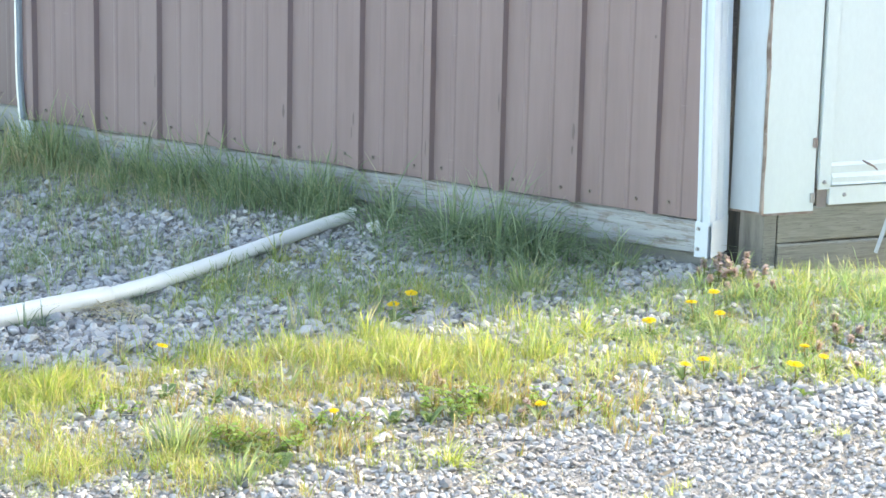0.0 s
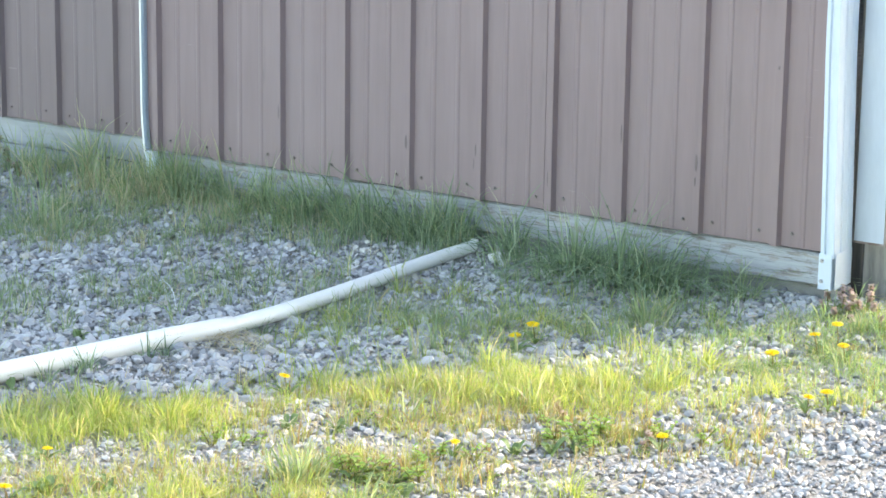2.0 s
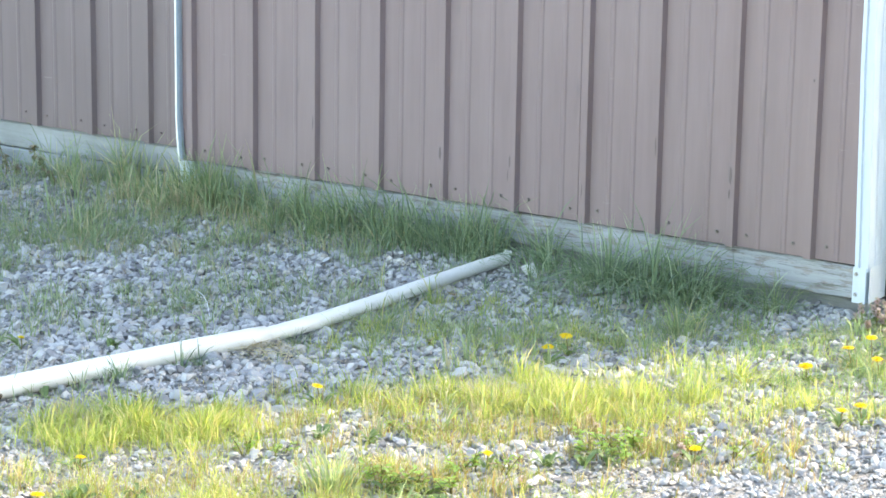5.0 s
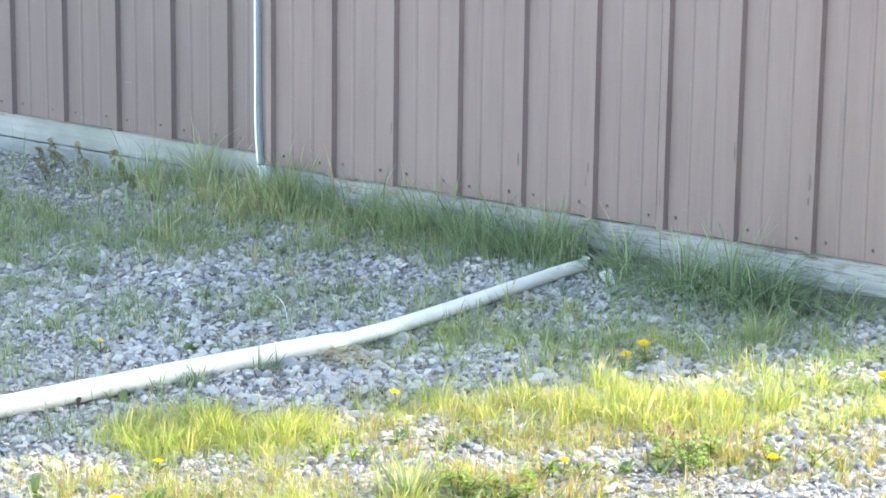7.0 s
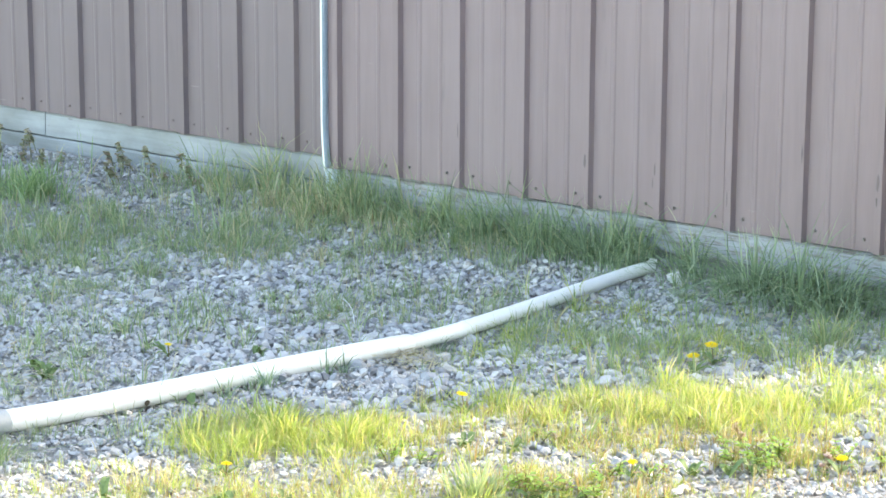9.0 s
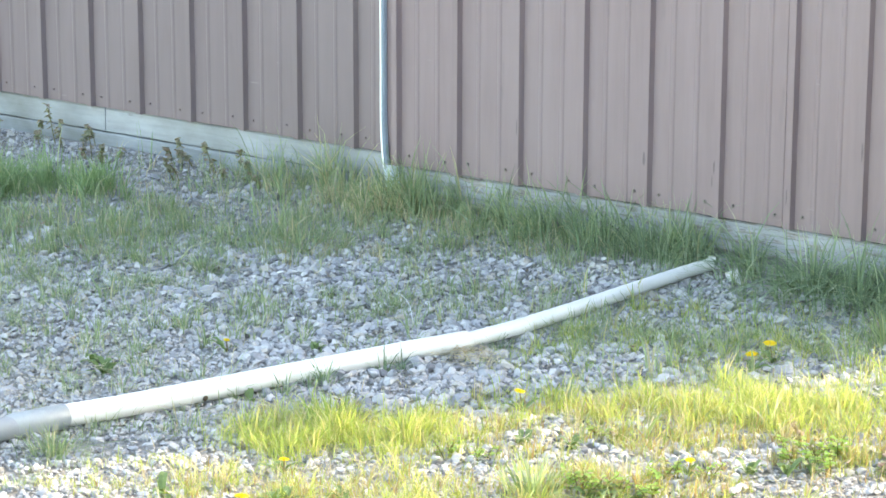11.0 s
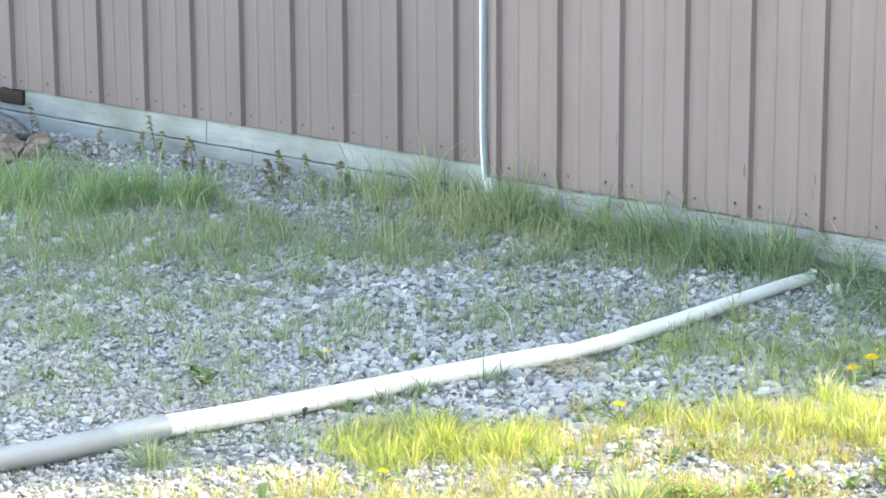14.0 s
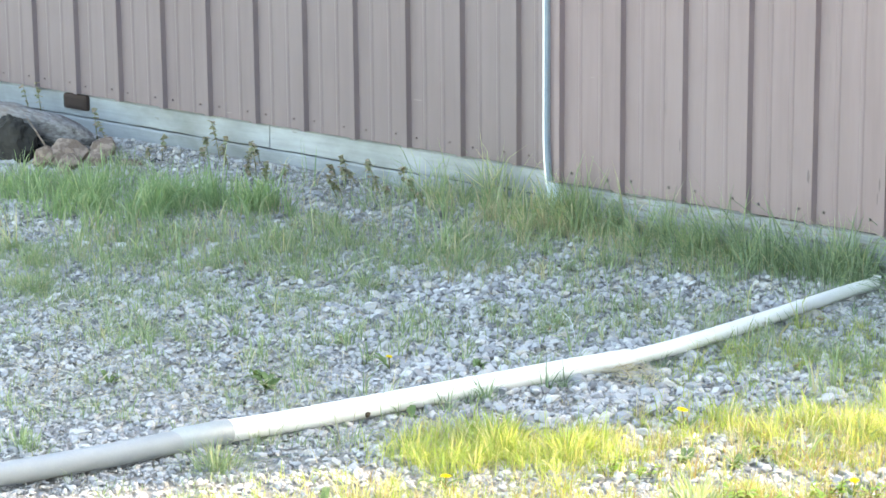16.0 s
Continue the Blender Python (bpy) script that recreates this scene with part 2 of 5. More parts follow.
M_LEAF = leafy("broad_leaf", [(0.0, (0.145, 0.215, 0.10)), (1.0, (0.225, 0.315, 0.15))], 0.4, 0.5, (1.05, 1.05, 0.5))
M_WEED = leafy("brown_green_weed", [(0.0, (0.27, 0.30, 0.20)), (0.5, (0.33, 0.31, 0.24)), (1.0, (0.38, 0.29, 0.27))], 0.35)
M_NETTLE = leafy("mauve_nettle_top", [(0.0, (0.55, 0.44, 0.44)), (0.6, (0.64, 0.53, 0.50)), (0.8, (0.52, 0.46, 0.38)), (1.0, (0.40, 0.45, 0.28))], 0.45, 0.5, (1.1, 0.94, 0.75))
M_FLOWER = leafy("dandelion_yellow", [(0.0, (0.74, 0.52, 0.02)), (1.0, (0.82, 0.64, 0.04))], 0.25)
M_LITTER = leafy("dead_leaf", [(0.0, (0.16, 0.11, 0.08)), (0.6, (0.30, 0.22, 0.16)), (1.0, (0.42, 0.35, 0.28))], 0.2)
M_BROWN_LEAF = leafy("dark_brown_dead_leaf", [(0.0, (0.055, 0.04, 0.033)), (0.7, (0.12, 0.085, 0.065)), (1.0, (0.24, 0.19, 0.15))], 0.15)
M_CLOVER = leafy("bright_green_leaf", [(0.0, (0.26, 0.42, 0.14)), (0.7, (0.34, 0.50, 0.18)), (1.0, (0.46, 0.50, 0.22))], 0.55, 0.5, (1.05, 1.08, 0.4))
M_STEM = leafy("pale_stem", [(0.0, (0.20, 0.21, 0.09)), (1.0, (0.26, 0.2, 0.12))], 0.4)
M_WIRE = mat("white_plastic_strip", (0.66, 0.67, 0.69), 0.5)


# ---------------------------------------------------------------- building helpers
def part(name, bm, material, parent=None, label="", smooth=False):
    me = bpy.data.meshes.new(name)
    if isinstance(bm, tuple):
        me.from_pydata(*bm)
        me.update()
    else:
        bm.to_mesh(me)
        bm.free()
    if smooth:
        for p in me.polygons:
            p.use_smooth = True
    me.materials.append(material)
    ob = new(name, me)
    if parent is not None:
        ob.parent = parent
    if label:
        ob["label"] = label
    return ob


def thing(name, label, category, at=(0, 0, 0), group="", kind=""):
    ob = new(name)
    ob.location = at
    ob.empty_display_size = 0.05
    return tagged(ob, label, category, group, kind)


def box(x0, x1, y0, y1, z0, z1, bevel=0.0, jitter=0.0, m=None):
    bm = bmesh.new()
    bmesh.ops.create_cube(bm, size=1)
    for vert in bm.verts:
        vert.co = Vector(((x0 + x1) / 2 + vert.co.x * (x1 - x0), (y0 + y1) / 2 + vert.co.y * (y1 - y0), (z0 + z1) / 2 + vert.co.z * (z1 - z0)))
    if bevel:
        bmesh.ops.bevel(bm, geom=bm.edges[:], offset=bevel, segments=2, affect="EDGES", profile=0.6)
    if m is not None:
        bm.transform(m)
    return bm


def long_board(x0, x1, y0, y1, z0, z1, cuts=40, wave=0.002, m=None):
    """A board along x with slightly wandering, worn edges."""
    bm = bmesh.new()
    ring = [(y0, z0 + 0.004), (y0 + 0.003, z0), (y1, z0), (y1, z1), (y0 + 0.004, z1), (y0, z1 - 0.005)]
    rows = []
    for i in range(cuts + 1):
        x = x0 + (x1 - x0) * i / cuts
        row = []
        for k, (y, z) in enumerate(ring):
            d = noise.noise(Vector((x * 9, k * 3.7 + z0 * 31, y0 * 7))) * wave
            row.append(bm.verts.new((x, y + (d if y < y1 - 0.001 else 0), z + d)))
        rows.append(row)
    for a, b in zip(rows, rows[1:]):
        for k in range(6):
            bm.faces.new((a[k], a[(k + 1) % 6], b[(k + 1) % 6], b[k]))
    bm.faces.new(rows[0][::-1])
    bm.faces.new(rows[-1])
    bmesh.ops.recalc_face_normals(bm, faces=bm.faces[:])
    if m is not None:
        bm.transform(m)
    return bm


def strip(profile, z0, z1, thick=0.0015, rows=1, bend=None):
    """A folded sheet: the (x, y) profile drawn upwards from z0 to z1, with its own thickness. bend(z) shifts it."""
    back = []
    for k, (x, y) in enumerate(profile):
        a, b = profile[max(k - 1, 0)], profile[min(k + 1, len(profile) - 1)]
        d = Vector((b[0] - a[0], b[1] - a[1])).normalized()
        back.append((x - d.y * thick, y + d.x * thick))
    outline = list(profile) + back[::-1]
    bm = bmesh.new()
    grid = []
    for i in range(rows + 1):
        z = z0 + (z1 - z0) * i / rows
        dx, dy = bend(z) if bend else (0, 0)
        grid.append([bm.verts.new((x + dx, y + dy, z)) for x, y in outline])
    m = len(outline)
    for a, b in zip(grid, grid[1:]):
        for k in range(m):
            bm.faces.new((a[k], a[(k + 1) % m], b[(k + 1) % m], b[k]))
    n = len(profile)
    for row in (grid[0], grid[-1]):
        for k in range(n - 1):
            bm.faces.new((row[k], row[k + 1], row[m - 2 - k], row[m - 1 - k]))
    bmesh.ops.recalc_face_normals(bm, faces=bm.faces[:])
    return bm


def tube(points, radii, sides=24, inner=0.0, cap=True):
    """A round tube through points with a radius at each; inner > 0 leaves the ends open with that wall."""
    bm = bmesh.new()
    pts = [Vector(p) for p in points]
    rings = []
    for i, p in enumerate(pts):
        d = (pts[min(i + 1, len(pts) - 1)] - pts[max(i - 1, 0)]).normalized()
        side = d.cross(Vector((0, 0, 1)))
        side = side.normalized() if side.length > 1e-4 else Vector((1, 0, 0))
        up = side.cross(d)
        rings.append([bm.verts.new(p + radii[i] * (side * math.cos(6.28318 * k / sides) + up * math.sin(6.28318 * k / sides))) for k in range(sides)])
    for a, b in zip(rings, rings[1:]):
        for k in range(sides):
            bm.faces.new((a[k], a[(k + 1) % sides], b[(k + 1) % sides], b[k]))
    if inner:
        bmesh.ops.solidify(bm, geom=bm.faces[:], thickness=inner)
    elif cap:
        bm.faces.new(rings[0][::-1])
        bm.faces.new(rings[-1])
    bmesh.ops.recalc_face_normals(bm, faces=bm.faces[:])
    return bm


def screw_mesh(r=0.0065, h=0.005):
    """Hex head on a washer, pointing to -y."""
    bm = bmesh.new()
    bmesh.ops.create_cone(bm, segments=12, radius1=r, radius2=r * 0.9, depth=0.0016, cap_ends=True, matrix=pose(0, -0.0008, 0, 90, 0, 0))
    bmesh.ops.create_cone(bm, segments=6, radius1=r * 0.66, radius2=r * 0.6, depth=h, cap_ends=True, matrix=pose(0, -0.0016 - h / 2, 0, 90, 0, 0))
    me = bpy.data.meshes.new("screw")
    bm.to_mesh(me)
    bm.free()
    return me


SCREW, SCREW_W = screw_mesh(0.0055), screw_mesh(0.006)
SCREW_B = screw_mesh(0.0042, 0.004)
SCREW_B.materials.append(M_SCREW_B)
SCREW.materials.append(M_SCREW)
SCREW_W.materials.append(M_SCREW_W)


def screw(parent, x, y, z, mesh=None, turn=0):
    ob = new("screw", mesh or SCREW)
    ob.matrix_basis = pose(x, y, z, 0, 0, turn)
    ob.parent = parent


# ---------------------------------------------------------------- ground
def ground_height(x, y):
    h = 0.012 * noise.noise(Vector((x * 1.7, y * 1.7, 0))) + 0.006 * noise.noise(Vector((x * 6, y * 6, 3)))
    # the ground rises a little towards the wall
    edge = 0.0 if x > -2.22 else 0.121
    rise = 0.030 * math.exp(-((y - edge) / 0.26) ** 2) if x < 0.6 else 0.0
    return h - 0.008 + rise


gx = [-900, -300, -100, -40, -20, -12, -8] + [-6 + 0.06 * i for i in range(135)] + [2.3, 3, 4, 6, 10, 20, 40, 100, 300, 900]
gy = [-900, -300, -100, -40, -20, -10, -6, -4] + [-3.2 + 0.06 * i for i in range(62)] + [0.8, 1.5, 3, 6, 12, 30, 100, 300, 900]
verts = [(x, y, ground_height(x, y)) for y in gy for x in gx]
n = len(gx)
faces = [(j * n + i, j * n + i + 1, (j + 1) * n + i + 1, (j + 1) * n + i) for j in range(len(gy) - 1) for i in range(n - 1)]
ground = tagged(part("ground", (verts, [], faces), M_GROUND, smooth=True), "grey gravelly soil yard with thin grass", "ground", kind="structure")

# ---------------------------------------------------------------- building shell
D = 0.121            # the older part of the wall stands back by this much
WALL_TOP = 2.75
SILL = 0.159         # lower edge of the siding
RIBS_RIGHT = [-0.122, -0.349, -0.581, -0.800, -1.026, -1.262, -1.483, -1.710, -1.936, -2.165]
RIBS_LEFT = [-2.433 - 0.2304 * k for k in range(24)]
STEP = -2.222        # where the two parts meet

wall_front = tagged(part("wall_front", box(-2.2, -0.004, 0.004, 0.12, 0.17, WALL_TOP), M_ROOF), "brown ribbed steel clad wall of a pole barn", "wall", kind="structure")
wall_back_part = tagged(part("wall_left", box(-9.0, -2.2, D + 0.004, D + 0.13, 0.17, WALL_TOP), M_ROOF), "brown ribbed steel clad wall set slightly back", "wall", kind="structure")
wall_end = tagged(part("wall_end", box(0.0, 0.10, 0.0, 6.0, 0.0, WALL_TOP, m=pose(0.30, 0.45, 0, 0, 0, -14)), M_DOOR), "plain white end wall of the barn", "wall", kind="structure")
wall_rear = tagged(part("wall_rear", box(-9.0, 1.75, 6.2, 6.3, 0.0, WALL_TOP), M_ROOF), "plain rear wall of the barn", "wall", kind="structure")
wall_far = tagged(part("wall_far", box(-9.1, -9.0, 0.12, 6.3, 0.0, WALL_TOP), M_ROOF), "plain far end wall of the barn", "wall", kind="structure")
# Unseen slab, added so that less sky lights the ribs' right sides.
sky_block = tagged(part("sky_block", box(6.0, 6.3, -11.0, 2.0, -0.2, 4.2), M_SKY_BLOCK), "plain dark slab out of view, added to cut skylight on the ribs", "hedge", kind="structure")
roof = tagged(part("roof", box(-9.2, 0.12, 0.0, 6.4, WALL_TOP, WALL_TOP + 0.12), M_ROOF), "low brown steel roof of the barn", "roof", kind="structure")


def rib_profile(xs, x_from, x_to):
    """Cross-section of the siding, right to left: tall ribs at xs, two low ribs between each pair."""
    pts = [(x_from, 0.0)]

    def rise(x, half, top, h):
        for px, py in ((x + half, 0), (x + top, -h), (x - top, -h), (x - half, 0)):
            if x_to < px < x_from:
                pts.append((px, py))
    marks = []
    for i, x in enumerate(xs):
        marks.append((x, "tall"))
    pitch = 0.2286
    allx = [xs[0] + pitch] + list(xs) + [xs[-1] - pitch]
    for a, b in zip(allx, allx[1:]):
        marks += [(a + (b - a) / 3, "low"), (a + 2 * (b - a) / 3, "low")]
    for x, size in sorted(marks, reverse=True):
        if size == "tall":
            rise(x, 0.0160, 0.0095, 0.017)
        else:
            rise(x, 0.0080, 0.0035, 0.0024)
    pts.append((x_to, 0.0))
    return pts


def clad(wall, ribs, x_from, x_to, y, per_panel=4, head=None, steel=None):
    """Siding sheets, each carrying a few ribs, hung on a wall, with screws along the lower edge."""
    first = True
    edge = x_from
    for i in range(0, len(ribs), per_panel):
        group = ribs[i:i + per_panel]
        last = i + per_panel >= len(ribs)
        end = x_to if last else group[-1] - 0.026
        lift = 0.0012 if (i // per_panel) % 2 else 0.0
        low = SILL + 0.002 * noise.noise(Vector((i * 1.3, y * 9, 0)))
        prof = [(px, py + y - lift) for px, py in rib_profile(group, edge, end)]
        panel = part("siding_panel", strip(prof, low, WALL_TOP, 0.0008), steel or M_SIDING, wall)
        for x in group:
            for dx in (0.042, -0.048):
                if x_to < x + dx < x_from:
                    screw(panel, x + dx + random.uniform(-0.006, 0.006), y - lift - 0.001, low + 0.034 + random.uniform(-0.004, 0.004), head)
        edge = end + 0.004 if not last else end


SHIFT = -0.013
clad(wall_front, [x + SHIFT for x in RIBS_RIGHT], -0.004, STEP + 0.005, 0.0)
clad(wall_back_part, [x + SHIFT for x in RIBS_LEFT], STEP + 0.03, -7.9, D, 4, SCREW_B, M_SIDING_DARKER)

# scuffs and dirt smears on the ribs
def scuff(x, y, z, w, h, seed, wall):
    rng = random.Random(seed)
    bm = bmesh.new()
    n = 14
    front = [bm.verts.new((x + w * math.cos(6.2832 * i / n) * rng.uniform(0.55, 1.0), y, z + h * math.sin(6.2832 * i / n) * rng.uniform(0.6, 1.0))) for i in range(n)]
    bm.faces.new(front)
    ret = bmesh.ops.extrude_face_region(bm, geom=bm.faces[:])
    for vert in ret["geom"]:
        if isinstance(vert, bmesh.types.BMVert):
            vert.co.y += 0.0006
    bmesh.ops.recalc_face_normals(bm, faces=bm.faces[:])
    part("scuff_mark", bm, M_SCUFF, wall, "dark weathered scuff mark")


for i, (x, z, w, h) in enumerate(((-0.364, 0.352, 0.0045, 0.028), (-0.366, 0.30, 0.003, 0.016), (-1.277, 0.295, 0.0045, 0.026), (-1.046, 0.300, 0.003, 0.022), (-1.052, 0.262, 0.002, 0.018), (-0.137, 0.628, 0.003, 0.006), (-0.590, 0.40, 0.002, 0.03), (-1.72, 0.33, 0.002, 0.03), (-0.815, 0.25, 0.002, 0.025))):
    scuff(x, -0.0192, z, w, h, i, wall_front)

# skirting and footing
skirt = thing("skirt_board", "peeling white-painted timber skirt board under brown siding", "board", kind="structure")
part("board", long_board(-2.21, -0.002, 0.010, 0.042, 0.064, 0.1525, 80, 0.004), M_BOARD, skirt)
skirt2 = thing("skirt_board", "stacked whitewashed timber skirt boards under brown siding", "board", kind="structure")
part("board", long_board(-3.548, -2.16, D + 0.010, D + 0.042, 0.073, 0.154, 40, 0.003), M_WHITEWASH, skirt2)
part("board", long_board(-8.0, -3.552, D + 0.010, D + 0.042, 0.073, 0.154, 60, 0.003), M_WHITEWASH, skirt2)
part("board", long_board(-8.0, -2.16, D + 0.008, D + 0.042, -0.06, 0.069, 70, 0.003), M_WHITEWASH, skirt2)
footing = tagged(part("footing", long_board(-2.21, 0.04, 0.036, 0.10, -0.08, 0.058, 40, 0.006), M_CONCRETE), "rough grey concrete footing under the barn wall", "footing", kind="structure")

# corner trim at the barn's end
corner = thing("corner_trim", "white painted steel corner trim with screwed foot", "trim", (0, 0, 0), kind="structure")
prof = [(-0.011, -0.002), (-0.010, -0.022), (0.000, -0.022), (0.003, -0.016), (0.020, -0.016), (0.023, -0.022), (0.026, -0.022), (0.028, -0.019), (0.028, 0.004), (0.0245, 0.008), (0.0245, 0.020), (0.028, 0.024), (0.028, 0.052), (0.030, 0.056), (0.030, 0.084)]
part("trim_sheet", strip(prof, 0.150, WALL_TOP, 0.001, 40, lambda z: (0.014 * max(0.0, (0.7 - z) / 0.55), 0)), M_TRIM, corner)
foot = part("trim_foot", strip([(0.001, -0.004), (0.001, -0.025), (0.036, -0.025), (0.0375, -0.023), (0.0375, 0.030)], 0.066, 0.160, 0.001), M_TRIM, corner)
screw(foot, 0.010, -0.0255, 0.142, SCREW_W)
screw(foot, 0.010, -0.0255, 0.088, SCREW_W)
part("trim_skirt", strip([(0.0455, -0.018), (0.0455, 0.084)], 0.066, 0.162, 0.001), M_TRIM, corner)

# narrow trim where the wall steps back, its lower end bent out over the board
step_trim = thing("step_trim", "narrow white metal edge trim bent at its foot", "trim", kind="structure")


def kick(z):
    k = max(0.0, (0.34 - z) / 0.19)
    return (0.014 * k * k, -0.004 * k)


part("trim_sheet", strip([(STEP - 0.009, 0.11), (STEP - 0.009, -0.019), (STEP - 0.008, -0.021), (STEP - 0.001, -0.022)], 0.150, WALL_TOP, 0.001, 60, kick), M_PVC, step_trim)
# Right side of the white trim in grey-blue, its shade put into the colour.
part("trim_edge", strip([(STEP + 0.000, -0.021), (STEP + 0.004, -0.014), (STEP + 0.0045, 0.0)], 0.160, WALL_TOP, 0.001, 60, kick), M_TRIM_DARK, step_trim)
part("trim_foot", strip([(STEP + 0.000, 0.0), (STEP + 0.000, -0.016), (STEP + 0.030, -0.016), (STEP + 0.044, 0.0)], 0.086, 0.156, 0.001, 8, lambda z: (0.012 * (0.156 - z) / 0.07, 0)), M_TRIM, step_trim)

# slanted white jamb and door beyond the corner, on a timber sill
SLANT = pose(0.131, 0.12, 0, 0, 0, 49)


def on_slant(ob):
    ob.matrix_basis = SLANT
    return ob


jamb = thing("door_jamb", "white painted metal door jamb with rusty edge", "door frame", kind="structure")
part("front_face", box(0.0335, 0.117, 0.118, 0.2, 0.168, WALL_TOP, 0.002), M_TRIM, jamb)
# Dark backing added in the gap, standing for the shadow between trim and jamb.
part("gap_strip", box(0.02, 0.06, 0.136, 0.2, 0.168, WALL_TOP), M_POST, jamb)
side = on_slant(part("side_face", box(-0.008, 0.140, -0.003, 0.06, 0.166, WALL_TOP, 0.002), M_DOOR, jamb))
part("rust_edge", long_board(0.168, WALL_TOP, 0.0, 0.005, -0.006, 0.006, 120, 0.006, m=SLANT @ pose(-0.009, -0.005, 0) @ Matrix(((0, 0, 1, 0), (0, 1, 0, 0), (1, 0, 0, 0), (0, 0, 0, 1)))), M_RUST, jamb, "rusty flaking edge")
on_slant(part("gap_strip", box(0.1415, 0.150, 0.012, 0.05, 0.17, WALL_TOP), M_POST, jamb))
on_slant(part("rusty_angle", box(0.151, 0.180, 0.002, 0.04, 0.172, 0.26, 0.001), M_POST_L, jamb, "faded brown lower end of the door guide"))
for z in (0.205, 0.352):
    on_slant(part("clip", box(0.128, 0.141, -0.009, 0.0, z - 0.012, z + 0.014, 0.003), M_RUST if z > 0.3 else M_SCREW_W, jamb))

on_slant(part("rust_edge", box(-0.008, 0.140, -0.0045, -0.0015, 0.1635, 0.170), M_RUST, jamb, "rusty flaking edge"))
part("rust_edge", box(0.034, 0.116, 0.1165, 0.1195, 0.166, 0.1715), M_RUST, jamb, "rusty flaking edge")

door = thing("sliding_door", "white ribbed metal sliding door with lower rail", "door", kind="structure")
on_slant(part("edge_strip", box(0.151, 0.186, -0.006, 0.03, 0.226, WALL_TOP, 0.0015), M_DOOR, door))
on_slant(part("panel", box(0.187, 0.37, 0.001, 0.03, 0.292, WALL_TOP, 0.001), M_DOOR, door))
rail = bmesh.new()
ring = [(0.004, 0.300), (-0.006, 0.288), (-0.004, 0.268), (-0.012, 0.258), (-0.010, 0.244), (-0.013, 0.238), (0.02, 0.234)]
rows = [[rail.verts.new((x, y, z)) for y, z in ring] for x in (0.187, 0.37)]
for k in range(len(ring) - 1):
    rail.faces.new((rows[0][k], rows[0][k + 1], rows[1][k + 1], rows[1][k]))
rail.faces.new(rows[0])
rail.faces.new(rows[1][::-1])
bmesh.ops.recalc_face_normals(rail, faces=rail.faces[:])
on_slant(part("lower_rail", rail, M_DOOR, door))
kick_plate = on_slant(part("kick_plate", box(0.183, 0.37, -0.008, 0.02, 0.184, 0.233, 0.001), M_DOOR, door))
screw(kick_plate, 0.226, -0.009, 0.210, SCREW_W)
screw(door, *(SLANT @ Vector((0.166, -0.007, 0.246))), SCREW_W, 49)
part("latch", tube([SLANT @ Vector(p) for p in ((0.272, -0.012, 0.300), (0.288, -0.02, 0.292), (0.305, -0.016, 0.283), (0.318, -0.012, 0.272))], [0.0022, 0.003, 0.0022, 0.0015], 8), M_SCUFF, door, "small rusty latch rod")

sill = thing("timber_sill", "grey weathered timber sill boards under the door", "timber", kind="structure")
part("corner_post", box(0.0, 0.129, 0.124, 0.2, -0.08, 0.166, 0.003), M_POST, sill, "dark stained corner post")
part("tar_strip", box(0.0, 0.062, 0.121, 0.13, -0.08, 0.1655, 0.001), M_TAR, sill, "black tar-stained strip")
on_slant(part("post_side", box(0.001, 0.038, 0.001, 0.06, -0.08, 0.165, 0.002), M_WOOD, sill))
part("sill_board", long_board(0.042, 0.38, 0.0, 0.05, 0.088, 0.180, 20, 0.002, m=SLANT), M_WOOD, sill)
part("sill_board", long_board(0.042, 0.38, -0.004, 0.05, -0.06, 0.083, 20, 0.002, m=SLANT), M_WOOD, sill)
hose_stub = tagged(part("metal_strap", strip([(0.0, 0.0), (0.012, 0.0)], 0, 0.11, 0.001), M_TRIM_DARK), "thin bright metal strap leaning on the sill", "strap")
hose_stub.matrix_basis = SLANT @ pose(0.318, -0.02, 0.05, -6, 22, 0)

# brown square block let into the skirt board
tagged(part("vent_block", box(-4.602, -4.470, D - 0.008, D + 0.02, 0.098, 0.156, 0.014), M_RUSTBRICK), "dark brown rusted vent block in the skirt board", "vent")

# ---------------------------------------------------------------- pipe on the ground
pipe = thing("drain_pipe", "long white plastic drain pipe lying on gravel", "pipe", (0, 0, 0))
thin = [(-1.018, -0.071, 0.040), (-1.036, -0.182, 0.036), (-1.055, -0.415, 0.030), (-1.070, -0.660, 0.026), (-1.086, -0.886, 0.024), (-1.107, -1.056, 0.025), (-1.118, -1.092, 0.025)]
part("narrow_pipe", tube(thin, [0.0176, 0.0180, 0.0188, 0.0196, 0.0200, 0.0202, 0.0202], 28, cap=False), M_PVC, pipe, "narrow white pipe with a broken end", True)
part("broken_lip", strip([(-1.030, -0.068), (-1.023, -0.060), (-1.012, -0.058), (-1.004, -0.066)], 0.050, 0.060, 0.0015), M_PVC, pipe)
part("bell_end", tube([(-1.107, -1.056, 0.025), (-1.108, -1.060, 0.025), (-1.126, -1.120, 0.026), (-1.132, -1.140, 0.026)], [0.0200, 0.0254, 0.0258, 0.0246], 28, cap=False), M_PVC, pipe, "flared pipe collar", True)
wide = [(-1.126, -1.115, 0.026), (-1.168, -1.237, 0.026), (-1.214, -1.399, 0.026), (-1.268, -1.587, 0.027), (-1.328, -1.796, 0.027), (-1.389, -1.996, 0.027), (-1.440, -2.140, 0.028)]
part("wide_pipe", tube(wide, [0.0246, 0.0249, 0.0252, 0.0254, 0.0258, 0.0260, 0.0262], 28, cap=False), M_PVC, pipe, "", True)
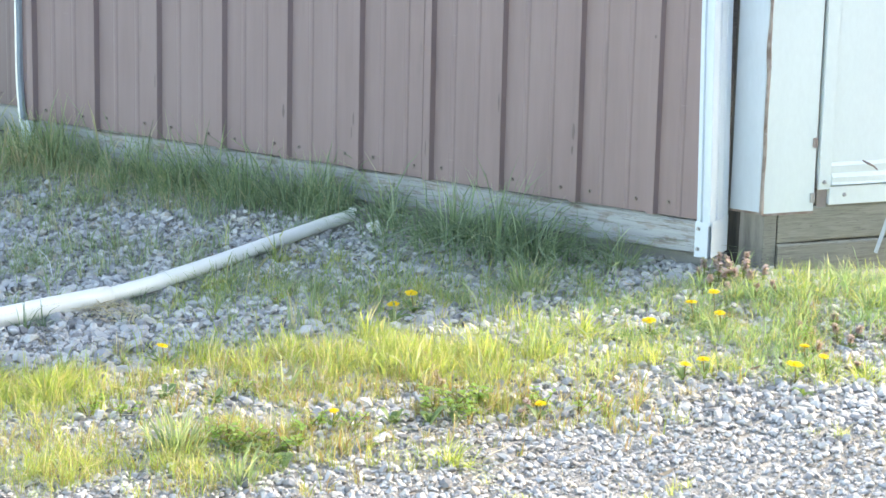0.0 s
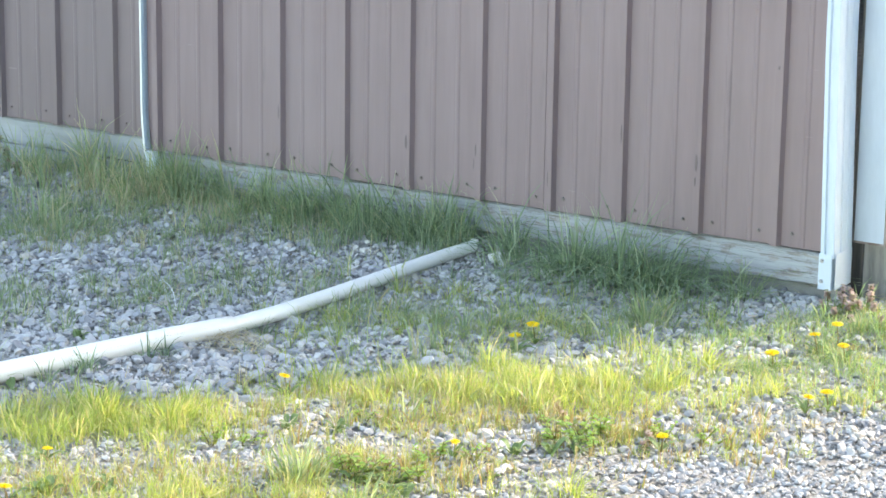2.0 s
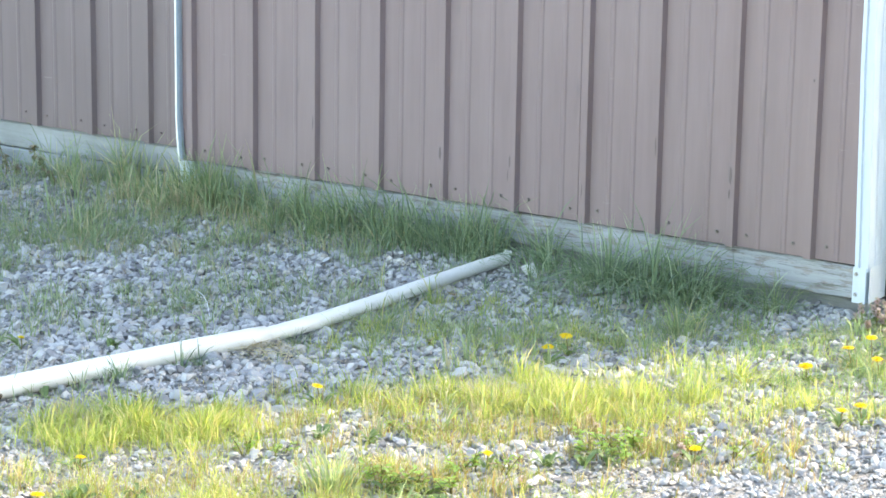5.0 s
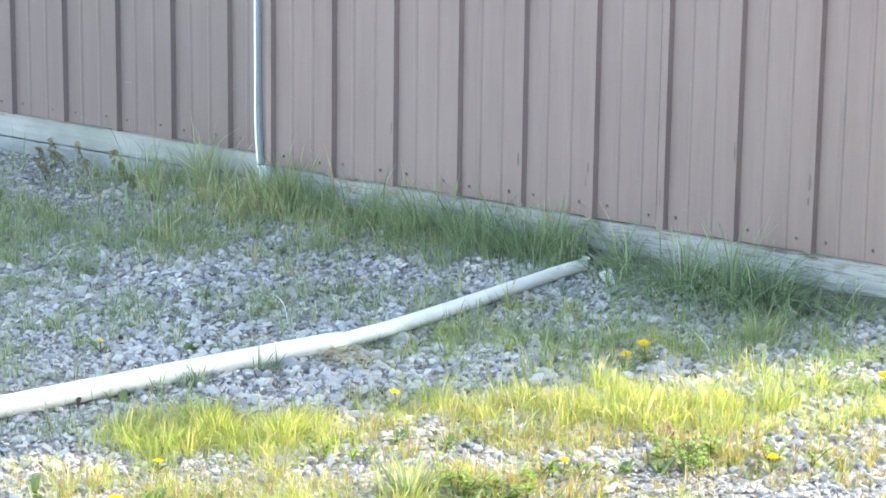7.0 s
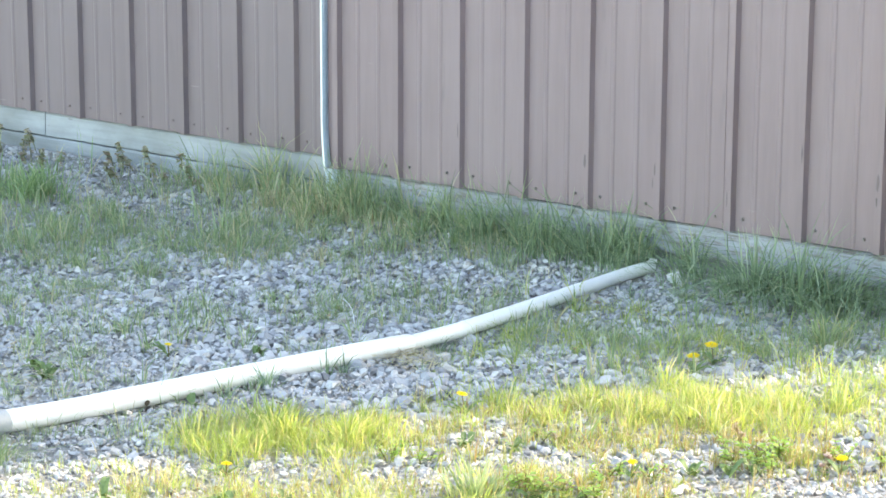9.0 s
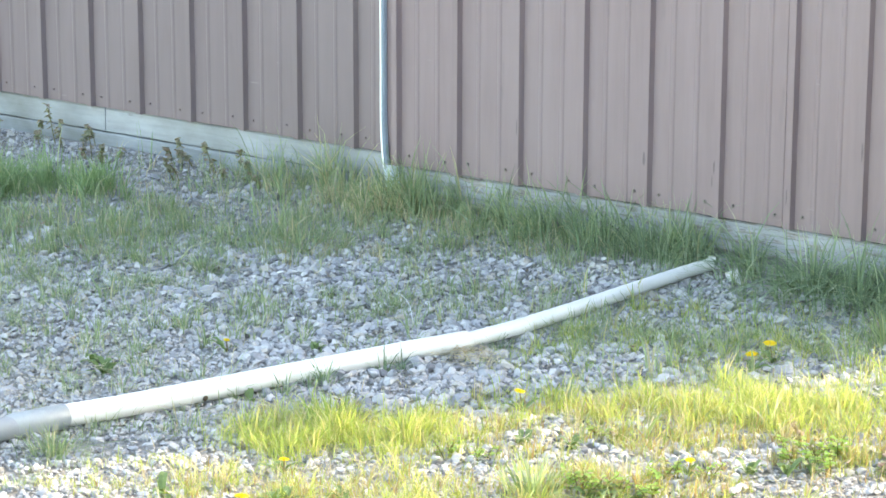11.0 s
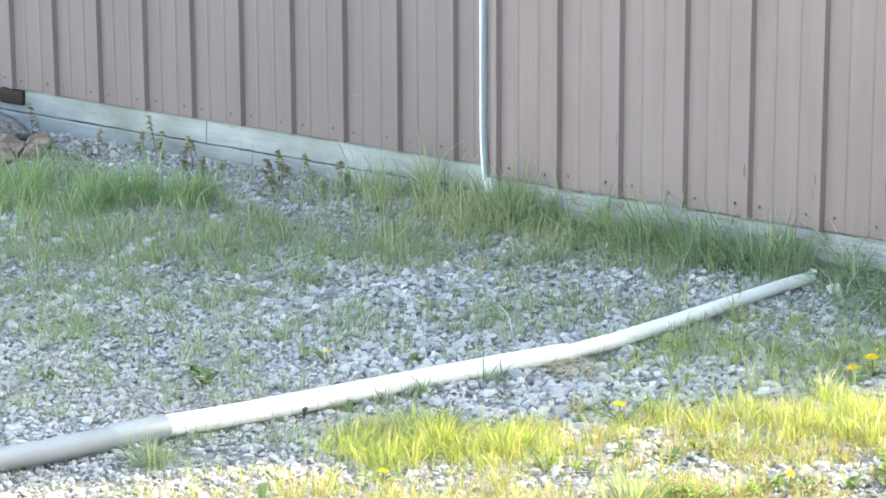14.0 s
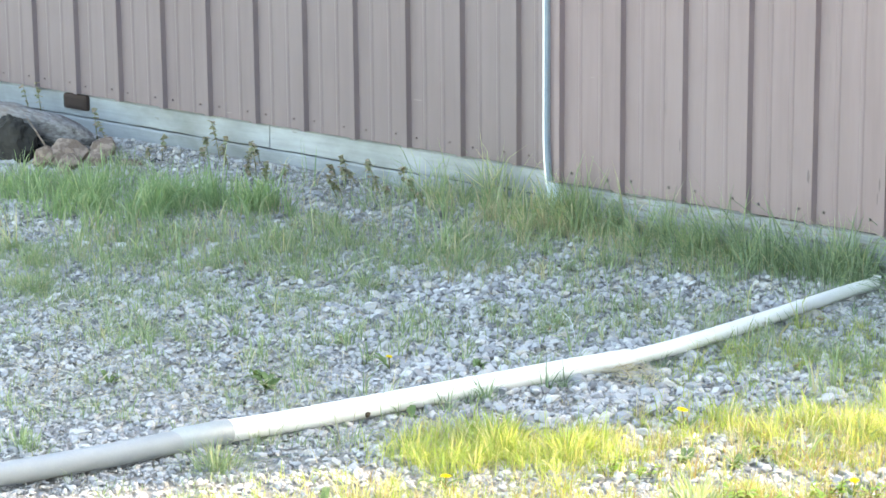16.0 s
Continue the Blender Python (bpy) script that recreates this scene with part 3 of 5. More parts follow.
part("coupling", tube([(-1.435, -2.126, 0.028), (-1.436, -2.131, 0.028), (-1.467, -2.252, 0.028), (-1.472, -2.270, 0.028)], [0.0264, 0.0290, 0.0292, 0.0264], 28, cap=False), M_COUPLING, pipe, "pale grey plastic coupling", True)
part("grey_pipe", tube([(-1.463, -2.245, 0.028), (-1.504, -2.410, 0.028), (-1.586, -2.660, 0.028), (-1.720, -3.08, 0.028), (-1.88, -3.6, 0.028)], [0.0266] * 5, 28, cap=False), M_PVC_GREY, pipe, "dull grey pipe length", True)


def along(points, t):
    pts = [Vector(p) for p in points]
    k = min(int(t * (len(pts) - 1)), len(pts) - 2)
    f = t * (len(pts) - 1) - k
    return pts[k].lerp(pts[k + 1], f), (pts[k + 1] - pts[k]).normalized()


ink = bmesh.new()
rng_ink = random.Random(3)
for i in range(60):
    if i % 11 == 10 or rng_ink.random() < 0.35:
        continue
    p, d = along(wide, 0.03 + 0.0085 * i)
    side = d.cross(Vector((0, 0, 1))).normalized()
    if side.x < 0:
        side = -side
    out = (side * math.cos(0.5) + Vector((0, 0, 1)) * math.sin(0.5))
    up = out.cross(d).normalized()
    c0 = p + out * 0.0256
    w, h = random.uniform(0.0006, 0.0022), random.uniform(0.0008, 0.0018)
    ink.faces.new([ink.verts.new(c0 + d * a * w + up * b * h + out * 0.0003) for a, b in ((-1, -1), (1, -1), (1, 1), (-1, 1))])
tagged(part("print_marks", ink, M_INK, pipe, "faded printed marks"), kind="stuff")
blob = bmesh.new()
bmesh.ops.create_icosphere(blob, subdivisions=2, radius=0.008, matrix=pose(-1.306, -1.803, 0.016) @ Matrix.Diagonal((0.6, 1, 1, 1)))
for vert in blob.verts:
    vert.co += noise.noise_vector(vert.co * 160) * 0.003
part("mud_spot", blob, M_MUD, pipe, "clot of dried mud")


# ---------------------------------------------------------------- log and rocks at the far end
def lumpy(radius, seed, squash=(1, 1, 1), detail=3, rough=0.35):
    bm = bmesh.new()
    bmesh.ops.create_icosphere(bm, subdivisions=detail, radius=radius)
    for vert in bm.verts:
        d = vert.co.normalized()
        q = d * 1.6 + Vector((seed * 7.1, seed * 3.3, 0))
        k = 1 + rough * noise.noise(q) + rough * 0.4 * noise.noise(q * 3)
        cell = noise.cell_vector(d * 1.5 + Vector((seed, 0, 0)))
        vert.co = Vector((d.x * squash[0], d.y * squash[1], d.z * squash[2])) * radius * (k + 0.10 * cell.x + 0.05 * noise.noise(q * 9))
    return bm


log = thing("log", "weathered grey log over a dark hollow beside the wall", "log", (-4.45, -0.2, 0.0))
trunk_bm = tube([(0.24, 0.10, 0.03), (0.22, 0.095, 0.05), (0.18, 0.08, 0.07), (0.12, 0.06, 0.085), (0.04, 0.03, 0.095), (-0.06, 0.01, 0.10), (-0.2, -0.01, 0.105), (-0.42, -0.03, 0.11), (-0.8, -0.06, 0.11)], [0.015, 0.034, 0.046, 0.055, 0.058, 0.060, 0.060, 0.062, 0.062], 30)
for vert in trunk_bm.verts:
    vert.co += noise.noise_vector(Vector((vert.co.x * 3, vert.co.y * 14, vert.co.z * 14))) * 0.022
    vert.co += noise.noise_vector(Vector((vert.co.x * 12, vert.co.y * 40, vert.co.z * 40))) * 0.006
part("trunk", trunk_bm, M_LOG, log, "", True)
# Black lumps stand in for the shaded hollow under and before the log.
part("under_shade", lumpy(0.2, 3.0, (1.6, 0.28, 0.40), 4, 0.35), M_LOG_SHADE, log, "black lump standing for the shade under the log").location = (-0.22, -0.005, 0.035)
part("end_shade", lumpy(0.12, 5.0, (0.72, 0.45, 0.80), 4, 0.3), M_LOG_SHADE, log, "black lump standing for the dark hollow at the log's end").location = (0.06, -0.09, 0.055)


def angular(radius, seed, squash):
    """A broken field stone: a hull with flat faces and chipped corners."""
    rng = random.Random(seed)
    bm = bmesh.new()
    for k in range(20):
        d = Vector((rng.gauss(0, 1), rng.gauss(0, 1), rng.gauss(0, 1))).normalized() * rng.uniform(0.72, 1.08) * radius
        bm.verts.new((d.x * squash[0], d.y * squash[1], d.z * squash[2]))
    bmesh.ops.convex_hull(bm, input=bm.verts[:])
    bmesh.ops.delete(bm, geom=[vert for vert in bm.verts if not vert.link_faces], context="VERTS")
    bmesh.ops.bevel(bm, geom=bm.edges[:], offset=radius * 0.06, segments=1, affect="EDGES")
    bmesh.ops.triangulate(bm, faces=bm.faces[:])
    bmesh.ops.subdivide_edges(bm, edges=bm.edges[:], cuts=1)
    for vert in bm.verts:
        vert.co += noise.noise_vector(vert.co * (3.0 / radius) + Vector((seed, 0, 0))) * radius * 0.06
    bmesh.ops.recalc_face_normals(bm, faces=bm.faces[:])
    return bm


def rock(x, y, r, seed, material, label, squash=(1, 0.8, 0.7)):
    r *= 1.3 if material is M_ROCK else 1.0
    ob = tagged(part("rock", angular(r, seed, squash), material), label, "rock", "rocks by the skirt board")
    ob.matrix_basis = pose(x, y, r * squash[2] * 0.55 - 0.01, 0, 0, seed * 50)


rock(-4.19, -0.24, 0.066, 1.0, M_ROCK, "tan angular field stone beside the log", (1.2, 0.8, 0.75))
rock(-4.12, -0.28, 0.04, 15.0, M_ROCK, "tan broken field stone before the log", (1.1, 0.8, 0.8))
rock(-4.04, -0.15, 0.036, 16.0, M_STONE, "grey broken stone beside the log")
rock(-4.00, -0.20, 0.026, 17.0, M_STONE, "small grey stone beside the log")
rock(-4.14, -0.10, 0.060, 12.0, M_ROCK, "upright tan and brown field stone by the board", (0.8, 0.7, 0.95))
rock(-4.22, -0.30, 0.050, 31.0, M_ROCK, "brown broken field stone before the log", (1.1, 0.8, 0.8))
rock(-4.06, -0.20, 0.046, 32.0, M_ROCK, "rusty brown field stone among others", (0.9, 0.8, 0.9))
rock(-3.96, -0.14, 0.034, 33.0, M_ROCK, "small tan field stone by the board", (1.1, 0.8, 0.8))
rock(-3.86, -0.12, 0.026, 34.0, M_STONE, "pale grey stone by the skirt board")
rock(-4.06, -0.34, 0.030, 4.0, M_ROCK, "small tan stone in front of the log")
rock(-3.92, -0.06, 0.034, 5.0, M_ROCK_DARK, "small dark stone by the skirt board")
rock(-4.05, -0.06, 0.026, 6.0, M_ROCK_DARK, "small dark stone by the skirt board")
rock(-3.72, -0.02, 0.028, 7.0, M_STONE, "pale grey stone by the skirt board")

# pale lumps of limestone showing in the grass
lumps = random.Random(21)
for k in range(11):
    rock(-3.50 + 0.036 * k + lumps.gauss(0, 0.03), -1.26 + 0.024 * k + lumps.gauss(0, 0.035), lumps.uniform(0.014, 0.028), 20.0 + k, M_PALE, "pale limestone lump lying in the grass", (1.2, 0.9, 0.7))

strip_bm = tube([(-1.560, -0.785, 0.016), (-1.515, -0.812, 0.024), (-1.468, -0.850, 0.027), (-1.420, -0.895, 0.026), (-1.375, -0.945, 0.020), (-1.335, -0.990, 0.012)], [0.0005, 0.0008, 0.0010, 0.0010, 0.0009, 0.0005], 8)
tagged(part("plastic_strip", strip_bm, M_WIRE, smooth=True), "thin white curled plastic strip on the gravel", "litter")
tagged(part("paper_scrap", box(-0.022, 0.014, -0.003, 0.003, 0, 0.045, 0.001), M_WIRE), "small white plastic scrap in the gravel", "litter").matrix_basis = pose(-0.885, -0.140, 0.016, 14, -18, 20)


# ---------------------------------------------------------------- gravel
def yard(x, y):
    """The stretch of yard that is seen: inside this outline gravel and grass are built."""
    if y > 0.10 or x < -5.4:
        return False
    if x > -0.02 and y > 0.02 + (x - 0.02) * 1.0:
        return False
    if y < -1.55 - 0.55 * (1.1 - x) - 0.12:
        return False
    if x > 1.15 - 0.37 * (y + 1.5):
        return False
    return (x + 1.45) * 2.2 + (y + 3.0) * 2.75 > 0


def soil(x, y):
    """0 bare gravel to 1 grassy soil."""
    k = 0.0
    if x < -0.2:
        k = max(k, 1.0 - abs(y + 0.04) / (0.20 + 0.10 * noise.noise(Vector((x * 3, 1, 0)))))
    for cx, cy, rx, ry in ((-3.25, -0.72, 0.75, 0.28), (-2.6, -0.30, 0.5, 0.22), (-0.9, -1.8, 0.2, 0.12), (-0.34, -1.06, 0.3, 0.16)):
        u, w = (x - cx) * 0.84 + (y - cy) * 0.55, -(x - cx) * 0.55 + (y - cy) * 0.84
        k = max(k, 1.2 - (u / rx) ** 2 - (w / ry) ** 2)
    return max(0.0, min(1.0, k))


def stone_shapes(count, rng, points, flat):
    shapes = []
    for i in range(count):
        bm = bmesh.new()
        sq = (rng.uniform(0.9, 1.4), rng.uniform(0.75, 1.0), rng.uniform(*flat))
        for k in range(points):
            d = Vector((rng.gauss(0, 1), rng.gauss(0, 1), rng.gauss(0, 1))).normalized() * rng.uniform(0.84, 1.0)
            bm.verts.new((d.x * sq[0], d.y * sq[1], d.z * sq[2]))
        bmesh.ops.convex_hull(bm, input=bm.verts[:])
        loose = [vert for vert in bm.verts if not vert.link_faces]
        bmesh.ops.delete(bm, geom=loose, context="VERTS")
        bmesh.ops.recalc_face_normals(bm, faces=bm.faces[:])
        bmesh.ops.triangulate(bm, faces=bm.faces[:])
        bm.verts.index_update()
        shapes.append((np.array([vert.co[:] for vert in bm.verts]), np.array([[vert.index for vert in f.verts] for f in bm.faces])))
        bm.free()
    return shapes


def mesh_from(name, verts, faces, material):
    me = bpy.data.meshes.new(name)
    nv, nf = len(verts), len(faces)
    me.vertices.add(nv)
    me.vertices.foreach_set("co", np.asarray(verts, dtype=np.float32).ravel())
    me.loops.add(nf * 3)
    me.loops.foreach_set("vertex_index", np.asarray(faces, dtype=np.int32).ravel())
    me.polygons.add(nf)
    me.polygons.foreach_set("loop_start", np.arange(0, nf * 3, 3, dtype=np.int32))
    me.polygons.foreach_set("use_smooth", np.zeros(nf, dtype=bool))
    me.update(calc_edges=True)
    me.validate()
    me.materials.append(material)
    return new(name, me)


def pave(rng, tries, shapes, size, keep, area=(-5.3, 1.3, -3.0, 0.1), inside=True):
    """Loose stones over the yard; size(x, y) gives a radius, keep is the share left on grassy soil."""
    all_v, all_f, base = [], [], 0
    for i in range(tries):
        x, y = rng.uniform(area[0], area[1]), rng.uniform(area[2], area[3])
        if yard(x, y) != inside:
            continue
        if rng.random() < soil(x, y) * (1 - keep):
            continue
        r = size(x, y)
        sv, sf = shapes[rng.randrange(len(shapes))]
        rot = np.array(Euler((rng.gauss(0, 0.35), rng.gauss(0, 0.35), rng.uniform(0, 6.28))).to_matrix())
        z = ground_height(x, y) + r * rng.uniform(-0.25, 0.45) + 0.004
        all_v.append(sv @ rot.T * r + np.array((x, y, z)))
        all_f.append(sf + base)
        base += len(sv)
    return np.concatenate(all_v), np.concatenate(all_f)


rng = random.Random(5)


def coarse_size(x, y):
    r = 0.0052 + 0.0118 * rng.random() ** 2.0
    if noise.noise(Vector((x * 1.3, y * 1.3, 9))) > -0.05 and rng.random() < 0.12:
        r *= 1.5
    if y < -1.05 - 0.60 * (0.6 - x):
        r *= 0.72
    elif x < -2.4:
        r *= 0.85
    elif x < -1.1 and y < -1.45:
        r *= 0.8
    return r


v_, f_ = pave(rng, 92000, stone_shapes(28, rng, 16, (0.55, 0.85)), coarse_size, 0.35)
tagged(mesh_from("gravel", v_, f_, M_STONE), "loose crushed grey limestone gravel", "gravel", kind="stuff")
v_, f_ = pave(rng, 90000, stone_shapes(16, rng, 9, (0.5, 0.8)), lambda x, y: rng.uniform(0.0028, 0.0062), 0.8)
tagged(mesh_from("grit", v_, f_, M_STONE), "fine grey limestone chips between the larger stones", "gravel", kind="stuff")
v_, f_ = pave(rng, 34000, stone_shapes(16, rng, 9, (0.5, 0.8)), lambda x, y: rng.uniform(0.007, 0.016), 1.0, (-5.6, 3.2, -5.2, -0.05), False)
tagged(mesh_from("outer_gravel", v_, f_, M_STONE), "thinner scatter of grey limestone gravel around the yard", "gravel", kind="stuff")


# ---------------------------------------------------------------- grass
def blades(spots, rng, width=0.0022, bend=0.5, lean=None):
    """Curved tapering blades. spots: (x, y, z, height, heading). Returns vertices and triangles."""
    n = len(spots)
    p = np.array(spots)
    a = p[:, 4]
    h = p[:, 3]
    k = np.array([0.10 + abs(rng.gauss(0, bend)) for _ in range(n)])
    w = width * np.array([rng.uniform(0.5, 1.35) for _ in range(n)]) * np.clip(h / 0.09, 0.6, 1.25)
    dx, dy = np.cos(a), np.sin(a)
    if lean is not None:
        dx, dy = dx + lean[0], dy + lean[1]
        q = np.hypot(dx, dy) + 1e-6
        dx, dy = dx / q, dy / q
    tw = np.array([rng.uniform(0, 6.2832) for _ in range(n)])
    sx, sy = np.cos(tw), np.sin(tw)
    curl = np.array([rng.uniform(1.3, 2.6) for _ in range(n)])
    side = np.array([rng.gauss(0, 0.10) for _ in range(n)])
    drop = np.clip(k, 0, 1.4)
    vs = []
    for f in (0.0, 0.35, 0.7, 1.0):
        reach = h * k * f ** curl
        sway = h * side * f * f
        cx, cy = p[:, 0] + dx * reach - dy * sway, p[:, 1] + dy * reach + dx * sway
        cz = p[:, 2] + h * f * (1 - 0.35 * drop * f - 0.12 * drop * drop * f * f)
        if f == 1.0:
            vs.append(np.stack([cx, cy, cz], 1))
            break
        ww = w * (1 - 0.5 * f)
        vs.append(np.stack([cx - sx * ww, cy - sy * ww, cz], 1))
        vs.append(np.stack([cx + sx * ww, cy + sy * ww, cz], 1))
    verts = np.stack(vs, 1).reshape(-1, 3)
    if np.any(p[:, 1] > -0.6):
        # nothing grows through the boards
        wall_y = np.where(verts[:, 0] > STEP, -0.006, D - 0.006)
        near = (verts[:, 1] > wall_y) & (verts[:, 0] < 0.0)
        verts[near, 1] = (2 * wall_y - verts[:, 1])[near]
    tri = np.array([(0, 1, 3), (0, 3, 2), (2, 3, 5), (2, 5, 4), (4, 5, 6)])
    faces = (tri[None] + 7 * np.arange(n)[:, None, None]).reshape(-1, 3)
    return verts, faces


def scatter(cx, cy, rx, ry, count, low, high, rng, turn=33, clump=0.0, limit=0.0):
    """Places for blades in an oval, thinning to its edge, gathered in uneven clumps that spread outwards."""
    out = []
    ct, st = math.cos(radians(turn)), math.sin(radians(turn))
    while len(out) < count:
        u, w = rng.gauss(0, 0.5), rng.gauss(0, 0.5)
        x, y = cx + ct * u * rx - st * w * ry, cy + st * u * rx + ct * w * ry
        if y > limit - 0.012 and x < 0.05 and x > STEP:
            y = limit - 0.012 - abs(rng.gauss(0, 0.03))
        if y > D - 0.03 and x <= STEP:
            y = D - 0.03 - abs(rng.gauss(0, 0.03))
        if -1.05 < x < -0.88 and -0.42 < y < -0.02:
            continue    # kept clear: the pipe's end lies here
        fertile = noise.noise(Vector((x * 8, y * 8, 5))) + 0.6 * noise.noise(Vector((x * 21, y * 21, 8)))
        if fertile < 0.0 and rng.random() < 0.75:
            continue
        m = rng.randint(3, 9) if clump else 1
        size = rng.uniform(low, high) * (0.85 + 0.4 * max(-0.6, min(0.9, fertile)))
        for _ in range(m):
            ox, oy = rng.gauss(0, clump), rng.gauss(0, clump)
            bx, by = x + ox, y + oy
            if (x < 0.05 and by > -0.008 and x > STEP) or (x <= STEP and by > D - 0.02):
                by = y
            out.append((bx, by, ground_height(bx, by) + 0.008, size * rng.uniform(0.5, 1.2), math.atan2(oy, ox) + rng.gauss(0, 0.6)))
    return out


rng = random.Random(11)
long_grass, wall_grass = [], []
# deep green, tall and arching, between the pipe's end and the corner trim
for k in range(19):
    x = -1.80 + k * 0.047
    wall_grass += scatter(x, -0.05, 0.10, 0.13, 26, 0.09, 0.23, rng, 0, 0.009)
for k in range(28):
    wall_grass += scatter(-2.18 + k * 0.047, -0.025, 0.10, 0.04, 13, 0.15, 0.29, rng, 0, 0.010)
for k in range(16):
    wall_grass += scatter(-1.75 + k * 0.05, -0.13, 0.12, 0.18, 22, 0.04, 0.12, rng, 0, 0.010)
long_grass += wall_grass[::3]
wall_grass = [q for k, q in enumerate(wall_grass) if k % 3]
v_, f_ = blades(wall_grass, rng, 0.0017, 0.60, (0.35, -0.25))
tagged(mesh_from("wall_grass", v_, f_, M_GRASS_DEEP), "tall dark green grass against the skirt board", "grass", kind="stuff")
for k in range(12):
    long_grass += scatter(-2.26 + k * 0.05, -0.05, 0.10, 0.14, 30, 0.07, 0.19, rng, 0, 0.009)
    long_grass += scatter(-2.26 + k * 0.06, -0.20, 0.12, 0.16, 34, 0.04, 0.11, rng, 0, 0.010)
    long_grass += scatter(-1.70 + k * 0.06, -0.20, 0.12, 0.10, 14, 0.03, 0.08, rng, 0, 0.010)
for k in range(12):
    long_grass += scatter(-2.78 + k * 0.047, 0.075, 0.10, 0.05, 10, 0.10, 0.24, rng, 0, 0.010)
# shorter and mixed with dead stalks towards the step in the wall
for k in range(16):
    long_grass += scatter(-2.55 + k * 0.055, -0.10, 0.12, 0.26, 44, 0.05, 0.13, rng, 0, 0.009)
for k in range(12):
    long_grass += scatter(-2.2 + k * 0.05, -0.26 - 0.05 * math.sin(k), 0.16, 0.20, 22, 0.03, 0.09, rng, 0, 0.010)
long_grass += scatter(-2.50, -0.02, 0.28, 0.14, 260, 0.10, 0.24, rng, 0, 0.012)
long_grass += scatter(-2.10, -0.05, 0.18, 0.10, 289, 0.10, 0.20, rng, 0, 0.010)
long_grass += scatter(-2.80, -0.05, 0.24, 0.14, 391, 0.05, 0.12, rng, 0, 0.010)
# the broad green patch by the log
fresh = scatter(-3.46, -0.56, 0.40, 0.26, 2600, 0.06, 0.17, rng, 40, 0.012)
fresh += scatter(-3.12, -0.36, 0.10, 0.08, 260, 0.09, 0.18, rng, 40, 0.012)
fresh += scatter(-3.95, -0.62, 0.34, 0.22, 1300, 0.05, 0.14, rng, 40, 0.010)
v_, f_ = blades(fresh, rng, 0.0017, 0.55)
tagged(mesh_from("fresh_grass", v_, f_, M_GRASS_FRESH), "dense patch of fresh green grass near the log", "grass", kind="stuff")
long_grass += scatter(-2.80, -0.66, 0.55, 0.22, 560, 0.03, 0.10, rng, 40, 0.012)
long_grass += scatter(-2.40, -0.40, 0.50, 0.20, 714, 0.03, 0.09, rng, 38, 0.012)
long_grass += scatter(-3.05, -1.12, 0.60, 0.26, 1530, 0.03, 0.08, rng, 38, 0.014)
long_grass += scatter(-2.05, -0.45, 0.5, 0.16, 510, 0.02, 0.06, rng, 33, 0.012)
for k in range(800):
    x = rng.uniform(-4.1, -0.5)
    y = -0.14 - abs(rng.gauss(0, 0.34 if x > -2.2 else 0.70))
    if yard(x, y) and noise.noise(Vector((x * 1.9, y * 1.9, 2))) > -0.05:
        long_grass += scatter(x, y, 0.05, 0.04, rng.randint(5, 18) if x < -1.15 else 4, 0.03, 0.09, rng, 33, 0.010)
v_, f_ = blades(long_grass, rng, 0.0016, 0.65)
tagged(mesh_from("long_grass", v_, f_, M_GRASS), "uncut green grass growing along the barn wall", "grass", kind="stuff")

# short grass in the open gravel
short = []
short += scatter(-0.30, -1.09, 0.50, 0.20, 6597, 0.03, 0.086, rng, 33, 0.012)
short += scatter(-0.10, -0.92, 0.32, 0.13, 1491, 0.03, 0.069, rng, 33, 0.010)
short += scatter(-0.62, -1.42, 0.36, 0.20, 798, 0.02, 0.052, rng, 33, 0.010)
short += scatter(-0.90, -1.79, 0.30, 0.14, 4016, 0.03, 0.095, rng, 33, 0.012)
short += scatter(-0.28, -1.70, 0.46, 0.22, 902, 0.02, 0.052, rng, 33, 0.010)
short += scatter(-0.42, -2.05, 0.44, 0.18, 2193, 0.03, 0.069, rng, 33, 0.012)
short += scatter(-0.85, -2.20, 0.46, 0.18, 1032, 0.02, 0.052, rng, 33, 0.010)
short += scatter(-1.20, -2.46, 0.3, 0.14, 296, 0.015, 0.043, rng, 33, 0.010)
short += scatter(0.26, -0.60, 0.36, 0.24, 593, 0.03, 0.065, rng, 33, 0.010)
short += scatter(0.40, -0.35, 0.30, 0.16, 543, 0.03, 0.060, rng, 33, 0.010)
short += scatter(0.30, -0.12, 0.22, 0.12, 742, 0.03, 0.069, rng, 40, 0.010)
short += scatter(0.56, -0.62, 0.20, 0.14, 346, 0.02, 0.043, rng, 33, 0.010)
short += scatter(-0.02, -0.30, 0.20, 0.14, 296, 0.02, 0.052, rng, 33, 0.010)
short += scatter(0.22, -1.20, 0.22, 0.10, 296, 0.02, 0.043, rng, 33, 0.008)
short += scatter(-0.50, -0.52, 0.34, 0.16, 321, 0.02, 0.052, rng, 33, 0.010)
short += scatter(-0.72, -0.72, 0.24, 0.16, 642, 0.02, 0.052, rng, 33, 0.010)
short += scatter(-0.95, -0.98, 0.24, 0.12, 420, 0.015, 0.043, rng, 33, 0.008)
short += scatter(-2.75, -1.42, 0.40, 0.16, 2007, 0.02, 0.047, rng, 33, 0.016)
short += scatter(-3.2, -1.25, 0.4, 0.14, 1433, 0.02, 0.052, rng, 33, 0.014)
short += scatter(-2.35, -1.15, 0.35, 0.14, 981, 0.02, 0.052, rng, 33, 0.014)
short += scatter(-0.86, -0.42, 0.22, 0.08, 260, 0.02, 0.052, rng, 33, 0.008)
